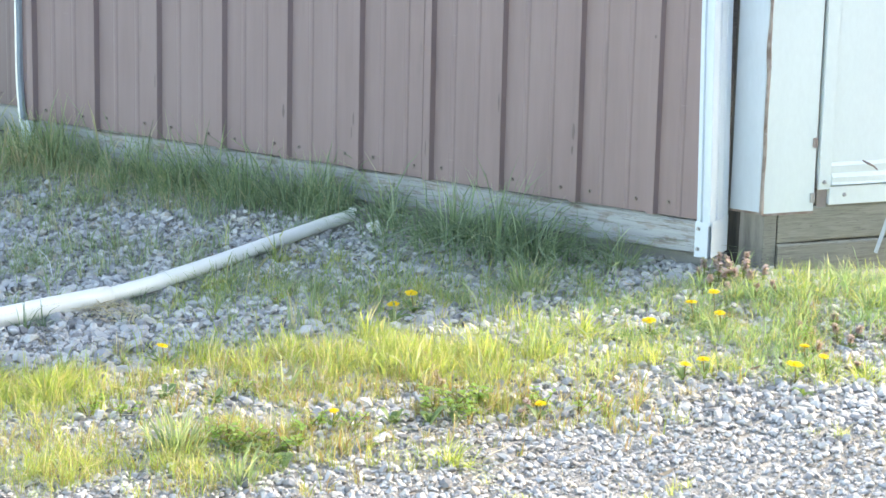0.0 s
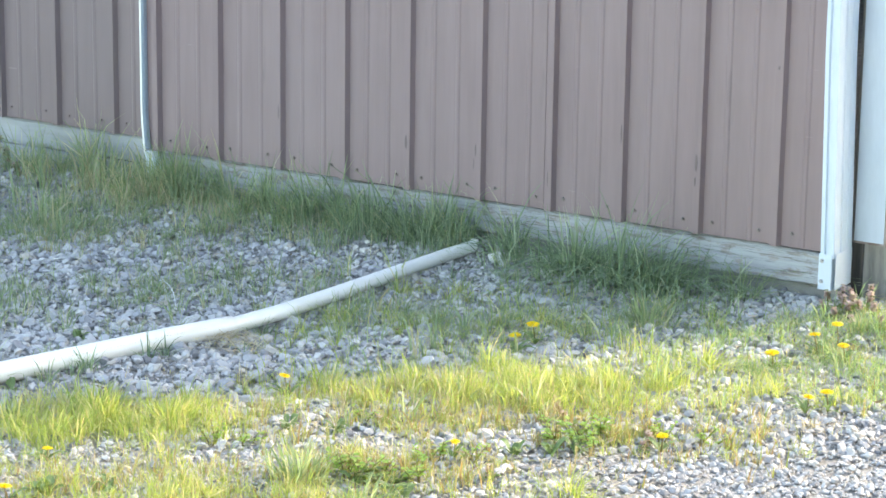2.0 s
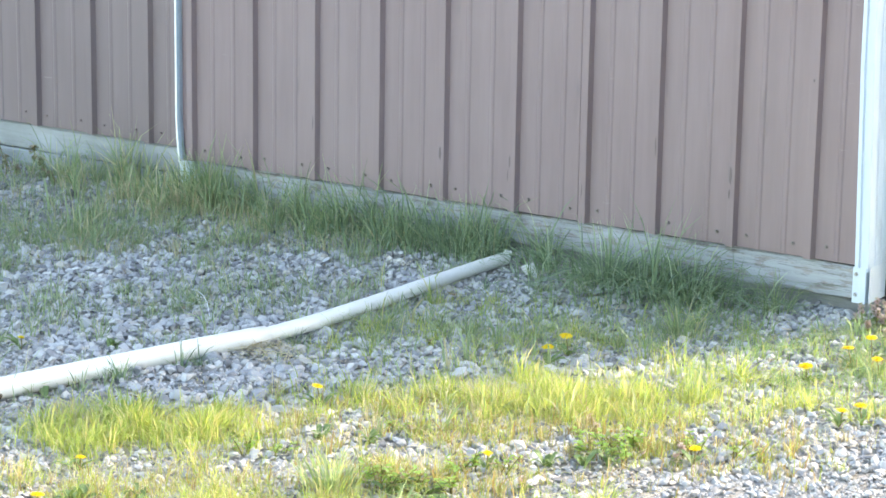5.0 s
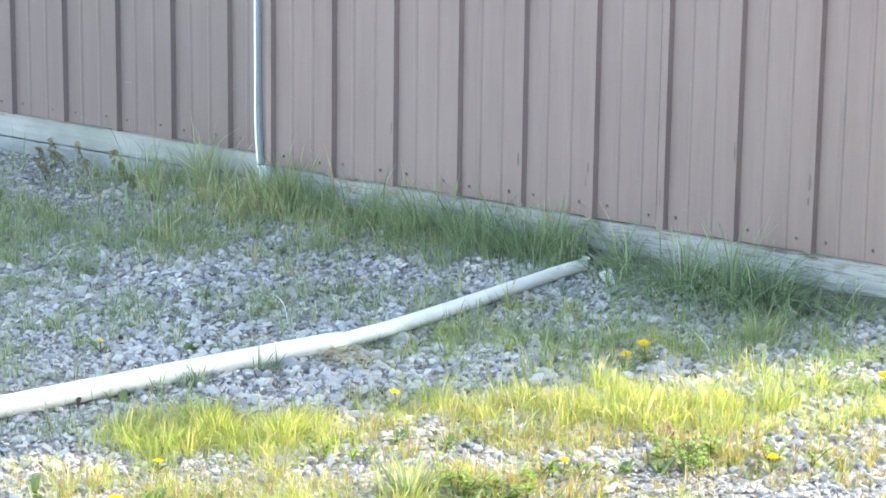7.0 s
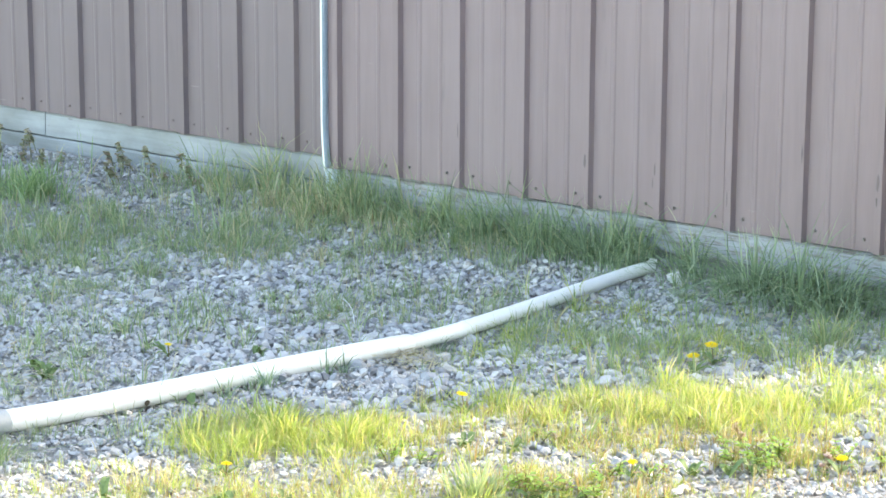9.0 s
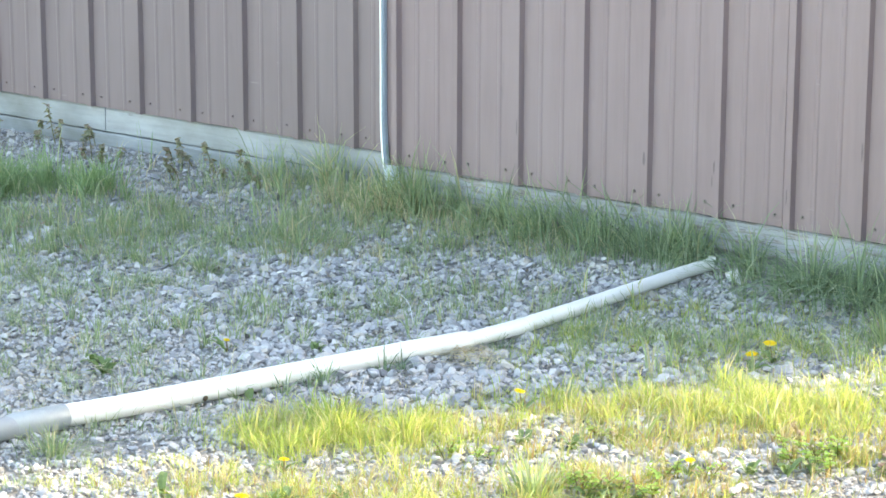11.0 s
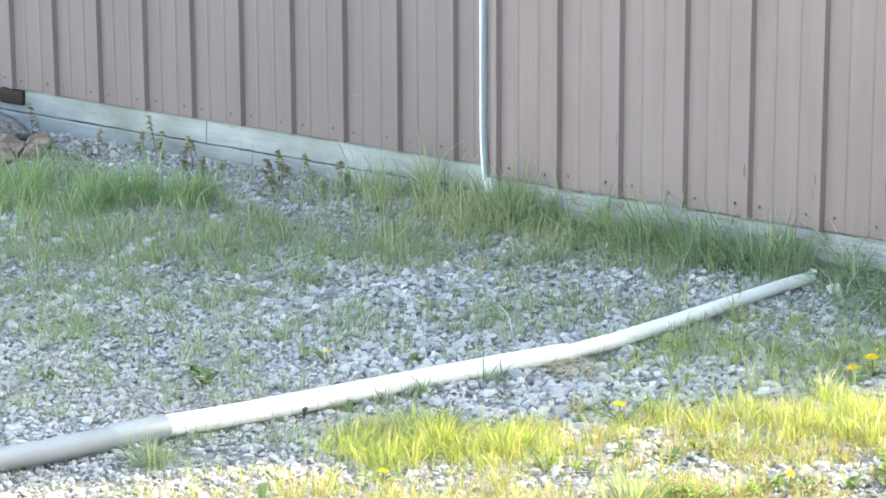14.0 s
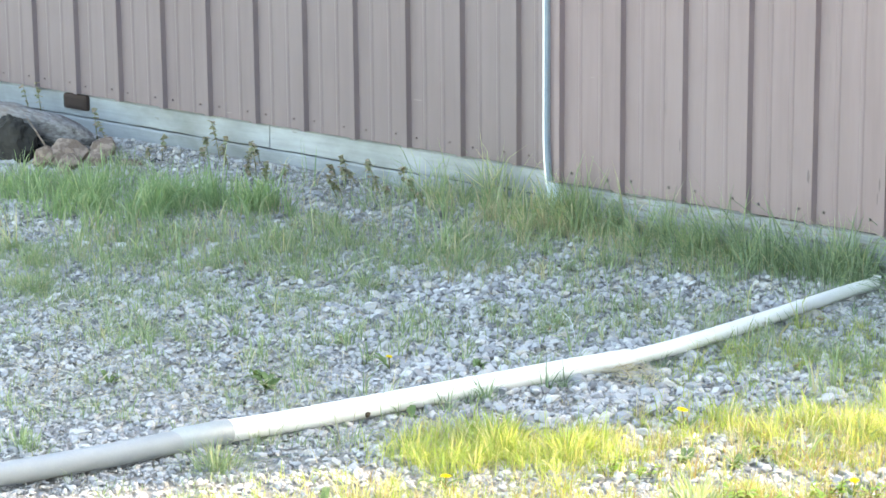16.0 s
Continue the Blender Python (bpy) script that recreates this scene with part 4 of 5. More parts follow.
for k in range(330):
    x, y = rng.uniform(-4.0, 0.9), rng.uniform(-2.6, -0.2)
    if yard(x, y) and noise.noise(Vector((x * 1.1, y * 1.1, 4))) > -0.25:
        short += scatter(x, y, 0.05, 0.04, rng.randint(6, 26), 0.015, 0.055, rng, 33, 0.006)
for k in range(420):
    x, y = rng.uniform(-3.2, -1.25), rng.uniform(-2.3, -0.75)
    if yard(x, y) and noise.noise(Vector((x * 2.3, y * 2.3, 7))) > 0.0:
        short += scatter(x, y, 0.06, 0.04, rng.randint(5, 22), 0.025, 0.075, rng, 33, 0.008)
for k in range(70):
    x, y = rng.uniform(-1.0, -0.1), rng.uniform(-1.0, -0.25)
    short += scatter(x, y, 0.05, 0.035, rng.randint(6, 20), 0.04, 0.10, rng, 33, 0.009)
for k in range(240):
    x, y = rng.uniform(-3.0, -1.15), rng.uniform(-2.2, -0.40)
    if yard(x, y) and noise.noise(Vector((x * 3.1, y * 3.1, 17))) > 0.05:
        short += scatter(x, y, 0.035, 0.03, rng.randint(6, 16), 0.035, 0.095, rng, 33, 0.006)
short += scatter(-2.15, -0.52, 0.75, 0.26, 1700, 0.025, 0.075, rng, 38, 0.010)
short += scatter(-2.55, -0.85, 0.60, 0.22, 800, 0.025, 0.07, rng, 38, 0.010)
short += scatter(-1.70, -1.10, 0.60, 0.22, 500, 0.025, 0.07, rng, 38, 0.008)
short += scatter(-2.10, -1.60, 0.60, 0.26, 600, 0.025, 0.065, rng, 38, 0.008)
short += scatter(-0.15, -1.32, 0.50, 0.14, 900, 0.015, 0.05, rng, 35, 0.010)
short += scatter(-0.55, -1.85, 0.50, 0.12, 500, 0.015, 0.055, rng, 35, 0.010)
# Split by x: shaded left stays plain green, the rest takes the sun-toned grass.
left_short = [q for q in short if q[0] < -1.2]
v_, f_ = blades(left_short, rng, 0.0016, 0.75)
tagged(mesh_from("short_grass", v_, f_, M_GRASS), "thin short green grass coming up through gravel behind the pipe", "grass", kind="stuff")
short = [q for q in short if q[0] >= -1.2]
turf = scatter(0.22, -0.16, 0.26, 0.14, 700, 0.03, 0.085, rng, 35, 0.012)
turf += scatter(0.34, -0.42, 0.34, 0.20, 900, 0.03, 0.075, rng, 35, 0.012)
turf += scatter(0.50, -0.05, 0.24, 0.22, 1100, 0.04, 0.10, rng, 40, 0.012)
turf += scatter(0.14, -0.58, 0.28, 0.14, 420, 0.02, 0.06, rng, 35, 0.012)
turf += scatter(0.48, -0.62, 0.22, 0.12, 320, 0.03, 0.07, rng, 35, 0.012)
turf += scatter(-0.05, -0.34, 0.16, 0.10, 260, 0.02, 0.06, rng, 35, 0.012)
shade_turf = scatter(-0.30, -0.45, 0.34, 0.12, 420, 0.02, 0.07, rng, 35, 0.012)
shade_turf += scatter(-0.55, -0.62, 0.30, 0.12, 420, 0.02, 0.07, rng, 35, 0.012)
shade_turf += scatter(-0.60, -0.48, 0.45, 0.16, 900, 0.02, 0.065, rng, 35, 0.012)
shade_turf += scatter(-0.85, -0.72, 0.30, 0.14, 420, 0.02, 0.07, rng, 35, 0.012)
v_, f_ = blades(shade_turf, rng, 0.0018, 0.95)
tagged(mesh_from("low_grass", v_, f_, M_GRASS), "low spreading green grass before the tussock", "grass", kind="stuff")
v_, f_ = blades(turf, rng, 0.0018, 0.95)
tagged(mesh_from("turf", v_, f_, M_GRASS_FRESH), "low spreading green turf by the barn corner", "grass", kind="stuff")
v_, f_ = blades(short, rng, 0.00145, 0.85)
tagged(mesh_from("short_grass", v_, f_, M_GRASS_SUN_TONE), "thin short grass coming up through gravel", "grass", kind="stuff")

# broad single blades standing among the finer grass
broad = scatter(-0.62, -0.66, 0.55, 0.34, 200, 0.05, 0.11, rng, 33, 0.012)
broad += scatter(-0.30, -1.06, 0.50, 0.22, 260, 0.05, 0.11, rng, 33, 0.012)
broad += scatter(-1.75, -1.35, 0.8, 0.4, 260, 0.04, 0.10, rng, 33, 0.012)
broad += scatter(-2.9, -0.8, 0.9, 0.35, 500, 0.06, 0.16, rng, 33, 0.014)
v_, f_ = blades(broad, rng, 0.0025, 0.6)
tagged(mesh_from("broad_grass", v_, f_, M_GRASS), "broader green grass blades scattered through the gravel", "grass", kind="stuff")

# sorrel-like reddish stalks in the sunny gravel
ruddy = []
for cx, cy, n_ in ((-0.55, -1.55, 380), (-0.25, -1.75, 420), (-0.05, -1.6, 240), (0.20, -1.24, 320), (-0.75, -2.15, 340), (-0.4, -2.1, 220), (-0.45, -1.25, 300), (-0.85, -1.62, 160), (-0.15, -1.0, 90), (-0.55, -1.32, 110), (-0.30, -1.45, 300), (0.0, -1.25, 420), (0.12, -1.10, 240), (-0.25, -1.28, 260), (-0.55, -1.95, 300), (-0.2, -1.95, 220), (0.55, -0.50, 160), (0.30, -0.30, 140), (0.5, 0.0, 120)):
    ruddy += scatter(cx, cy, 0.30, 0.13, int(n_ * 1.2), 0.02, 0.06, rng, 33, 0.006)
v_, f_ = blades(ruddy, rng, 0.0022, 0.4)
tagged(mesh_from("sorrel", v_, f_, M_SORREL), "short reddish-yellow sorrel stalks in gravel", "weeds", kind="stuff")

# straw and dead stems
dry = []
dry += scatter(-2.42, -0.06, 0.30, 0.16, 100, 0.07, 0.19, rng, 33, 0.006)
dry += scatter(-2.0, -0.12, 0.4, 0.1, 154, 0.05, 0.13, rng, 0, 0.006)
dry += scatter(-0.35, -1.25, 0.5, 0.25, 364, 0.03, 0.09, rng, 33, 0.005)
dry += scatter(-0.25, -1.08, 0.5, 0.20, 979, 0.02, 0.08, rng, 33, 0.010)
dry += scatter(-0.90, -1.75, 0.32, 0.14, 364, 0.02, 0.08, rng, 33, 0.010)
dry += scatter(0.35, -0.35, 0.4, 0.3, 336, 0.02, 0.06, rng, 33, 0.010)
dry += scatter(-2.9, -0.8, 0.9, 0.4, 364, 0.03, 0.10, rng, 33, 0.010)
dry += scatter(-2.0, -0.5, 0.6, 0.3, 224, 0.03, 0.08, rng, 33, 0.010)
dry += scatter(-0.25, -1.72, 0.4, 0.2, 210, 0.03, 0.08, rng, 33, 0.005)
dry += scatter(-0.8, -2.15, 0.4, 0.2, 210, 0.03, 0.09, rng, 33, 0.005)
dry += scatter(0.3, -0.95, 0.2, 0.12, 112, 0.02, 0.05, rng, 33, 0.008)
dry += scatter(-2.0, -0.08, 0.8, 0.14, 728, 0.03, 0.09, rng, 0, 0.010)
dry += scatter(-2.50, -0.04, 0.28, 0.12, 80, 0.08, 0.20, rng, 0, 0.008)
dry += scatter(-3.0, -0.30, 0.5, 0.20, 364, 0.03, 0.09, rng, 38, 0.010)
v_, f_ = blades(dry, rng, 0.0014, 0.5)
litter = []
for cx, cy, r, m in ((-1.04, -1.14, 0.10, 240), (-2.2, -1.2, 0.8, 520), (-1.7, -1.9, 0.5, 480), (-2.5, -1.7, 0.4, 260), (-2.1, -2.1, 0.3, 220), (0.0, -1.5, 0.6, 260), (-0.6, -2.0, 0.5, 220), (-1.3, -0.5, 0.4, 120), (0.38, -0.98, 0.1, 60), (-0.4, -1.4, 0.5, 120), (-2.4, -0.4, 0.5, 110)):
    for _ in range(m):
        x, y = cx + rng.gauss(0, r * 0.5), cy + rng.gauss(0, r * 0.4)
        litter.append((x, y, ground_height(x, y) + 0.026, rng.uniform(0.03, 0.085), rng.uniform(0, 6.28)))
v2, f2 = blades(litter, rng, 0.0016, 0.1)
flat = v2.reshape(-1, 7, 3)
for i in range(len(flat)):
    t = rng.uniform(0, 6.28)
    up = flat[i, :, 2] - litter[i][2]
    flat[i, :, 0] += up * math.cos(t)
    flat[i, :, 1] += up * math.sin(t)
    flat[i, :, 2] = litter[i][2] + up * rng.uniform(-0.05, 0.25)
v2 = flat.reshape(-1, 3)
tagged(mesh_from("dry_straw", np.concatenate([v_, v2]), np.concatenate([f_, f2 + len(v_)]), M_STRAW), "dry straw and dead stalks among the grass", "straw", kind="stuff")


# dead leaf scraps on the gravel
scraps = bmesh.new()
for _ in range(70):
    x, y = rng.uniform(-3.4, 0.6), rng.uniform(-2.0, -0.2)
    if not yard(x, y):
        continue
    a, s = rng.uniform(0, 6.28), rng.uniform(0.006, 0.016)
    d, e = Vector((math.cos(a), math.sin(a), rng.uniform(-0.2, 0.4))), Vector((-math.sin(a), math.cos(a), rng.uniform(-0.2, 0.3)))
    c0 = Vector((x, y, ground_height(x, y) + 0.022))
    q = [scraps.verts.new(c0 + d * s * u + e * s * 0.5 * w + Vector((0, 0, 0.004 * u * u))) for u, w in ((-1.2, 0), (-0.4, -0.8), (0.5, -0.7), (1.2, 0.1), (0.4, 0.8), (-0.5, 0.7))]
    scraps.faces.new(q)
tagged(part("leaf_litter", scraps, M_LITTER), "scraps of dead brown leaves on gravel", "leaf litter", kind="stuff")


# countable tufts
def tuft(x, y, r, count, low, high, label, material=None, width=0.0022, bend=0.7, lean=None, seed=1):
    rng = random.Random(seed)
    if x > 0.0:
        low, high, bend = low * 0.75, high * 0.72, bend + 0.25
    spots = []
    for _ in range(int(count * 1.6)):
        q, t = abs(rng.gauss(0, r * 0.36)), rng.uniform(0, 6.2832)
        px, py = q * math.cos(t) * 1.2, q * math.sin(t) * 0.9
        py = min(py, -0.014 - y) if x < 0.02 else py
        spots.append((px, py, ground_height(x + px, y + py) - ground_height(x, y) - 0.005, rng.uniform(low * 0.6, high * 0.92) * (1.1 - 0.35 * min(1, q / r)), t + rng.gauss(0, 0.45)))
    shifted = [(px + x, py + y, pz, ph, pa) for px, py, pz, ph, pa in spots]
    v_, f_ = blades(shifted, rng, width * (0.88 if material is M_GRASS_DEEP else 0.70), bend + 0.15, lean)
    v_ -= np.array((x, y, 0.0))
    ob = tagged(mesh_from("grass_tuft", v_, f_, material or M_GRASS), label, "grass tuft", kind="stuff")
    ob.location = (x, y, ground_height(x, y))
    return ob


# Several sunny tufts use the grass with sunlight put into its colour.
tuft(-0.68, -0.10, 0.24, 260, 0.11, 0.25, "big dark green fescue tussock against the skirt board", M_GRASS_DEEP, 0.0022, 1.25, (0.35, -0.3), 1)
tuft(-0.42, -0.11, 0.22, 240, 0.11, 0.25, "big dark green fescue tussock against the skirt board", M_GRASS_DEEP, 0.0022, 1.3, (0.45, -0.25), 2)
tuft(-0.52, -0.13, 0.14, 70, 0.22, 0.34, "long arching blades of the dark green tussock", M_GRASS_DEEP, 0.0022, 1.0, (0.7, -0.1), 41)
tuft(-0.88, -0.07, 0.16, 45, 0.09, 0.20, "dark green fescue tussock against the skirt board", M_GRASS_DEEP, 0.0022, 0.9, (0.2, -0.4), 3)
tuft(-1.18, -0.05, 0.16, 150, 0.10, 0.22, "tall green grass clump beside the pipe end", M_GRASS_DEEP, 0.0019, 0.6, (0.3, 0.1), 4)
tuft(-1.38, -0.06, 0.18, 140, 0.10, 0.20, "tall green grass clump against the wall", M_GRASS_DEEP, 0.0019, 0.55, (0.3, -0.2), 5)
tuft(-1.62, -0.06, 0.17, 110, 0.09, 0.19, "tall green grass clump against the wall", M_GRASS, 0.002, 0.5, None, 6)
tuft(-0.20, -0.06, 0.10, 90, 0.07, 0.15, "small green grass tuft by the footing", M_GRASS, 0.0019, 0.7, None, 7)
tuft(-0.31, -0.36, 0.12, 130, 0.07, 0.15, "fan-shaped green grass tuft in gravel", M_GRASS, 0.0025, 0.9, None, 8)
tuft(-0.87, -0.36, 0.09, 70, 0.03, 0.08, "low green grass tuft by the pipe", M_GRASS, 0.002, 0.8, None, 9)
tuft(-0.80, -0.24, 0.09, 90, 0.03, 0.08, "low green grass tuft in gravel", M_GRASS, 0.002, 0.8, None, 10)
tuft(0.17, -1.60, 0.09, 90, 0.05, 0.12, "bright green spreading grass tuft in gravel", M_GRASS_SUN_TONE, 0.003, 1.0, None, 11)
tuft(0.68, -0.56, 0.10, 120, 0.05, 0.11, "bright green spreading grass tuft in gravel", M_GRASS_SUN_TONE, 0.003, 1.1, None, 12)
tuft(-1.33, -2.27, 0.11, 150, 0.04, 0.10, "bright green grass tuft beside the grey pipe", M_GRASS, 0.0026, 0.7, None, 13)
tuft(-1.78, -2.44, 0.09, 90, 0.04, 0.09, "green grass tuft behind the grey pipe", M_GRASS, 0.0026, 0.6, None, 14)
tuft(-0.98, -1.74, 0.14, 220, 0.05, 0.12, "yellow-green grass tuft at the shadow's edge", M_GRASS_SUN_TONE, 0.0024, 0.55, (-0.3, 0), 15)
tuft(-0.80, -1.70, 0.13, 190, 0.05, 0.11, "yellow-green grass tuft at the shadow's edge", M_GRASS_SUN_TONE, 0.0024, 0.55, None, 16)
tuft(-0.33, -1.86, 0.10, 90, 0.06, 0.13, "long bright green blades among gravel", M_GRASS, 0.0034, 0.5, None, 17)
tuft(-0.13, -1.93, 0.08, 50, 0.06, 0.12, "long bright green blades among gravel", M_GRASS, 0.0034, 0.5, None, 18)
tuft(-1.20, -1.50, 0.05, 24, 0.05, 0.10, "few dark green blades beside the pipe", M_GRASS_DEEP, 0.0026, 0.45, None, 19)
tuft(-1.48, -1.25, 0.03, 14, 0.05, 0.09, "few broad green blades behind the pipe", M_GRASS, 0.0034, 0.4, None, 20)
tuft(-1.66, -1.42, 0.03, 14, 0.05, 0.09, "few broad green blades behind the pipe", M_GRASS, 0.0034, 0.4, None, 21)
tuft(-1.06, -1.0, 0.05, 40, 0.03, 0.08, "thin grass sprig at the pipe collar", M_GRASS_DEEP, 0.0022, 0.5, None, 22)
tuft(-0.88, -0.92, 0.05, 46, 0.04, 0.09, "green grass sprig in gravel", M_GRASS, 0.0022, 0.5, None, 23)
tuft(-0.77, -0.66, 0.06, 60, 0.04, 0.09, "green grass sprig in gravel", M_GRASS, 0.0022, 0.5, None, 24)
tuft(-2.30, -1.60, 0.11, 130, 0.035, 0.08, "low matted green tuft in gravel", M_GRASS, 0.0022, 0.9, None, 25)
tuft(-2.86, -1.50, 0.13, 160, 0.04, 0.09, "low matted green tuft in gravel", M_GRASS, 0.0022, 0.9, None, 26)
tuft(-2.17, -0.86, 0.12, 130, 0.04, 0.09, "low green grass tuft in gravel", M_GRASS, 0.0022, 0.8, None, 27)
tuft(-1.52, -0.84, 0.08, 70, 0.04, 0.09, "low green grass tuft beside the plastic strip", M_GRASS, 0.0022, 0.8, None, 28)
tuft(0.14, -0.12, 0.14, 170, 0.04, 0.10, "sunlit grass tuft at the barn corner", M_GRASS, 0.0022, 1.5, None, 29)
tuft(0.42, 0.06, 0.12, 110, 0.06, 0.13, "sunlit leafy grass clump below the sill", M_GRASS, 0.0023, 0.9, None, 30)
tuft(0.52, -0.10, 0.12, 180, 0.05, 0.12, "sunlit leafy grass clump below the sill", M_GRASS_SUN_TONE, 0.0023, 0.9, None, 31)


tuft(0.27, 0.02, 0.13, 160, 0.05, 0.11, "sunlit grass clump below the timber sill", M_GRASS_SUN_TONE, 0.0022, 1.5, None, 32)
tuft(0.36, 0.12, 0.12, 170, 0.06, 0.13, "sunlit leafy grass clump below the timber sill", M_GRASS, 0.0022, 1.5, None, 33)
tuft(0.05, -0.20, 0.12, 170, 0.05, 0.11, "grass tuft at the shadow's edge by the corner", M_GRASS, 0.0022, 1.5, None, 34)
tuft(0.20, -0.36, 0.12, 170, 0.05, 0.11, "low sunlit grass tuft with dandelions", M_GRASS, 0.0022, 1.5, None, 35)
tuft(0.42, -0.30, 0.12, 170, 0.05, 0.11, "low sunlit grass tuft with nettles", M_GRASS, 0.0022, 1.5, None, 36)
tuft(0.36, -0.72, 0.12, 160, 0.05, 0.11, "low sunlit grass tuft with dandelions", M_GRASS_SUN_TONE, 0.0022, 1.5, None, 37)
tuft(0.47, 0.20, 0.13, 200, 0.06, 0.13, "sunlit leafy grass clump below the timber sill", M_GRASS_SUN_TONE, 0.0023, 0.9, None, 39)
tuft(0.52, 0.32, 0.13, 180, 0.06, 0.13, "sunlit leafy grass clump below the timber sill", M_GRASS_SUN_TONE, 0.0023, 0.9, None, 40)
tuft(-0.02, -0.62, 0.11, 140, 0.05, 0.11, "sunlit grass tuft at the shadow's edge", M_GRASS_SUN_TONE, 0.0022, 1.5, None, 38)

# few blades standing before the pipe
for k, (x, y, n_, h) in enumerate(((-1.15, -1.34, 16, 0.10), (-1.13, -1.29, 12, 0.09), (-1.22, -1.62, 9, 0.085), (-1.20, -1.56, 9, 0.085), (-1.06, -0.89, 8, 0.08), (-1.05, -0.79, 8, 0.08), (-1.02, -0.46, 10, 0.09), (-0.96, -0.27, 16, 0.07), (-1.00, -0.62, 34, 0.085), (-0.96, -0.74, 60, 0.09))):
    tuft(x, y, 0.05, n_ + 6, 0.04, h, "few green blades standing before the white pipe", M_GRASS_DEEP if n_ < 30 else M_GRASS, 0.0022, 0.6, None, 60 + k)


def dead_leaf(x, y, z, size, seed, label):
    rng = random.Random(seed)
    bm = bmesh.new()
    for k in range(2):
        leaf_bm(bm, (0.0, 0.0, size * 0.1), rng.uniform(0, 6.28), size * rng.uniform(0.7, 1.3), size * rng.uniform(0.2, 0.4), size * rng.uniform(-0.3, 0.5))
    bmesh.ops.solidify(bm, geom=bm.faces[:], thickness=0.0006)
    tagged(part("dead_leaf", bm, M_BROWN_LEAF), label, "dead leaf").location = (x, y, z)


# ---------------------------------------------------------------- flowers and weeds
def leaf_bm(bm, base, heading, length, width, rise, lobes=0):
    """A leaf with a midrib fold, from base outwards."""
    d = Vector((math.cos(heading), math.sin(heading), 0))
    s = Vector((-d.y, d.x, 0))
    n = 6
    row = []
    for i in range(n + 1):
        f = i / n
        w = width * math.sin(math.pi * min(1, f * 0.93 + 0.07)) ** 0.8
        if lobes and i % 2:
            w *= 0.55
        c0 = Vector(base) + d * length * f + Vector((0, 0, rise * math.sin(f * 2.2)))
        row.append([bm.verts.new(c0 - s * w + Vector((0, 0, w * 0.3))), bm.verts.new(c0), bm.verts.new(c0 + s * w + Vector((0, 0, w * 0.3)))])
    for a, b in zip(row, row[1:]):
        bm.faces.new((a[0], a[1], b[1], b[0]))
        bm.faces.new((a[1], a[2], b[2], b[1]))


dead_leaf(-0.805, -0.405, 0.018, 0.020, 303, "curled dark brown dead leaf on the gravel")


def dandelion(x, y, height, size, seed, tilt=8, label="yellow dandelion in bloom among grass and gravel"):
    rng = random.Random(seed)
    z = ground_height(x, y)
    t = thing("dandelion", label, "flower", (x, y, z), "dandelions")
    lean = Vector((rng.uniform(-0.2, 0.2), rng.uniform(-0.2, 0.1), 1)) * height
    part("stem", tube([(0, 0, -0.005), lean * 0.5 + Vector((0.002, 0, 0)), lean], [0.0018, 0.0016, 0.0014], 8), M_STEM, t, "", True)
    head = bmesh.new()
    for ring_r, count, up in ((1.0, 22, 0.15), (0.82, 20, 0.32), (0.6, 16, 0.45), (0.35, 10, 0.55)):
        for i in range(count):
            a = 6.2832 * i / count + rng.uniform(-0.1, 0.1) + ring_r
            d = Vector((math.cos(a), math.sin(a), 0))
            s = Vector((-d.y, d.x, 0)) * size * 0.09
            r = size * ring_r * rng.uniform(0.88, 1.08)
            p0, p1, p2 = d * size * 0.1, d * r * 0.6 + Vector((0, 0, up * size * 0.45)), d * r + Vector((0, 0, up * size * 0.5))
            q = [head.verts.new(c0) for c0 in (p0 - s * 0.6, p0 + s * 0.6, p1 + s, p1 - s, p2 + s * 0.9, p2 - s * 0.9)]
            head.faces.new((q[0], q[1], q[2], q[3]))
            head.faces.new((q[3], q[2], q[4], q[5]))
    bmesh.ops.create_icosphere(head, subdivisions=1, radius=size * 0.3, matrix=Matrix.Diagonal((1, 1, 0.7, 1)))
    flower = part("flower_head", head, M_FLOWER, t)
    flower.matrix_basis = Matrix.Translation(lean) @ pose(0, 0, 0, rng.uniform(-tilt, tilt) + 4, rng.uniform(-tilt, tilt) + 4, 0)
    for i in range(rng.randint(4, 7)):
        lb = bmesh.new()
        leaf_bm(lb, (0, 0, 0.008), rng.uniform(0, 6.28), rng.uniform(0.03, 0.065), rng.uniform(0.005, 0.009), rng.uniform(0.012, 0.03), 1)
        part("leaf", lb, M_LEAF, t)


for i, (x, y, h, s) in enumerate([(-0.438, -0.813, 0.055, 0.019), (-0.448, -0.695, 0.06, 0.019), (0.125, -0.547, 0.05, 0.022), (0.169, -0.383, 0.06, 0.018), (0.188, -0.309, 0.065, 0.018), (0.258, -0.421, 0.055, 0.016), (0.345, -0.834, 0.05, 0.017), (0.382, -0.794, 0.055, 0.018), (0.527, -0.548, 0.055, 0.016), (0.604, -0.601, 0.05, 0.015), (0.571, -0.713, 0.05, 0.022), (-0.700, -1.388, 0.06, 0.016), (0.193, -1.248, 0.05, 0.016), (-0.139, -1.562, 0.045, 0.013), (-1.575, -1.435, 0.04, 0.010), (-0.751, -2.291, 0.04, 0.018), (-0.861, -2.043, 0.04, 0.014)]):
    dandelion(x, y, h, s * 0.88, 40 + i)


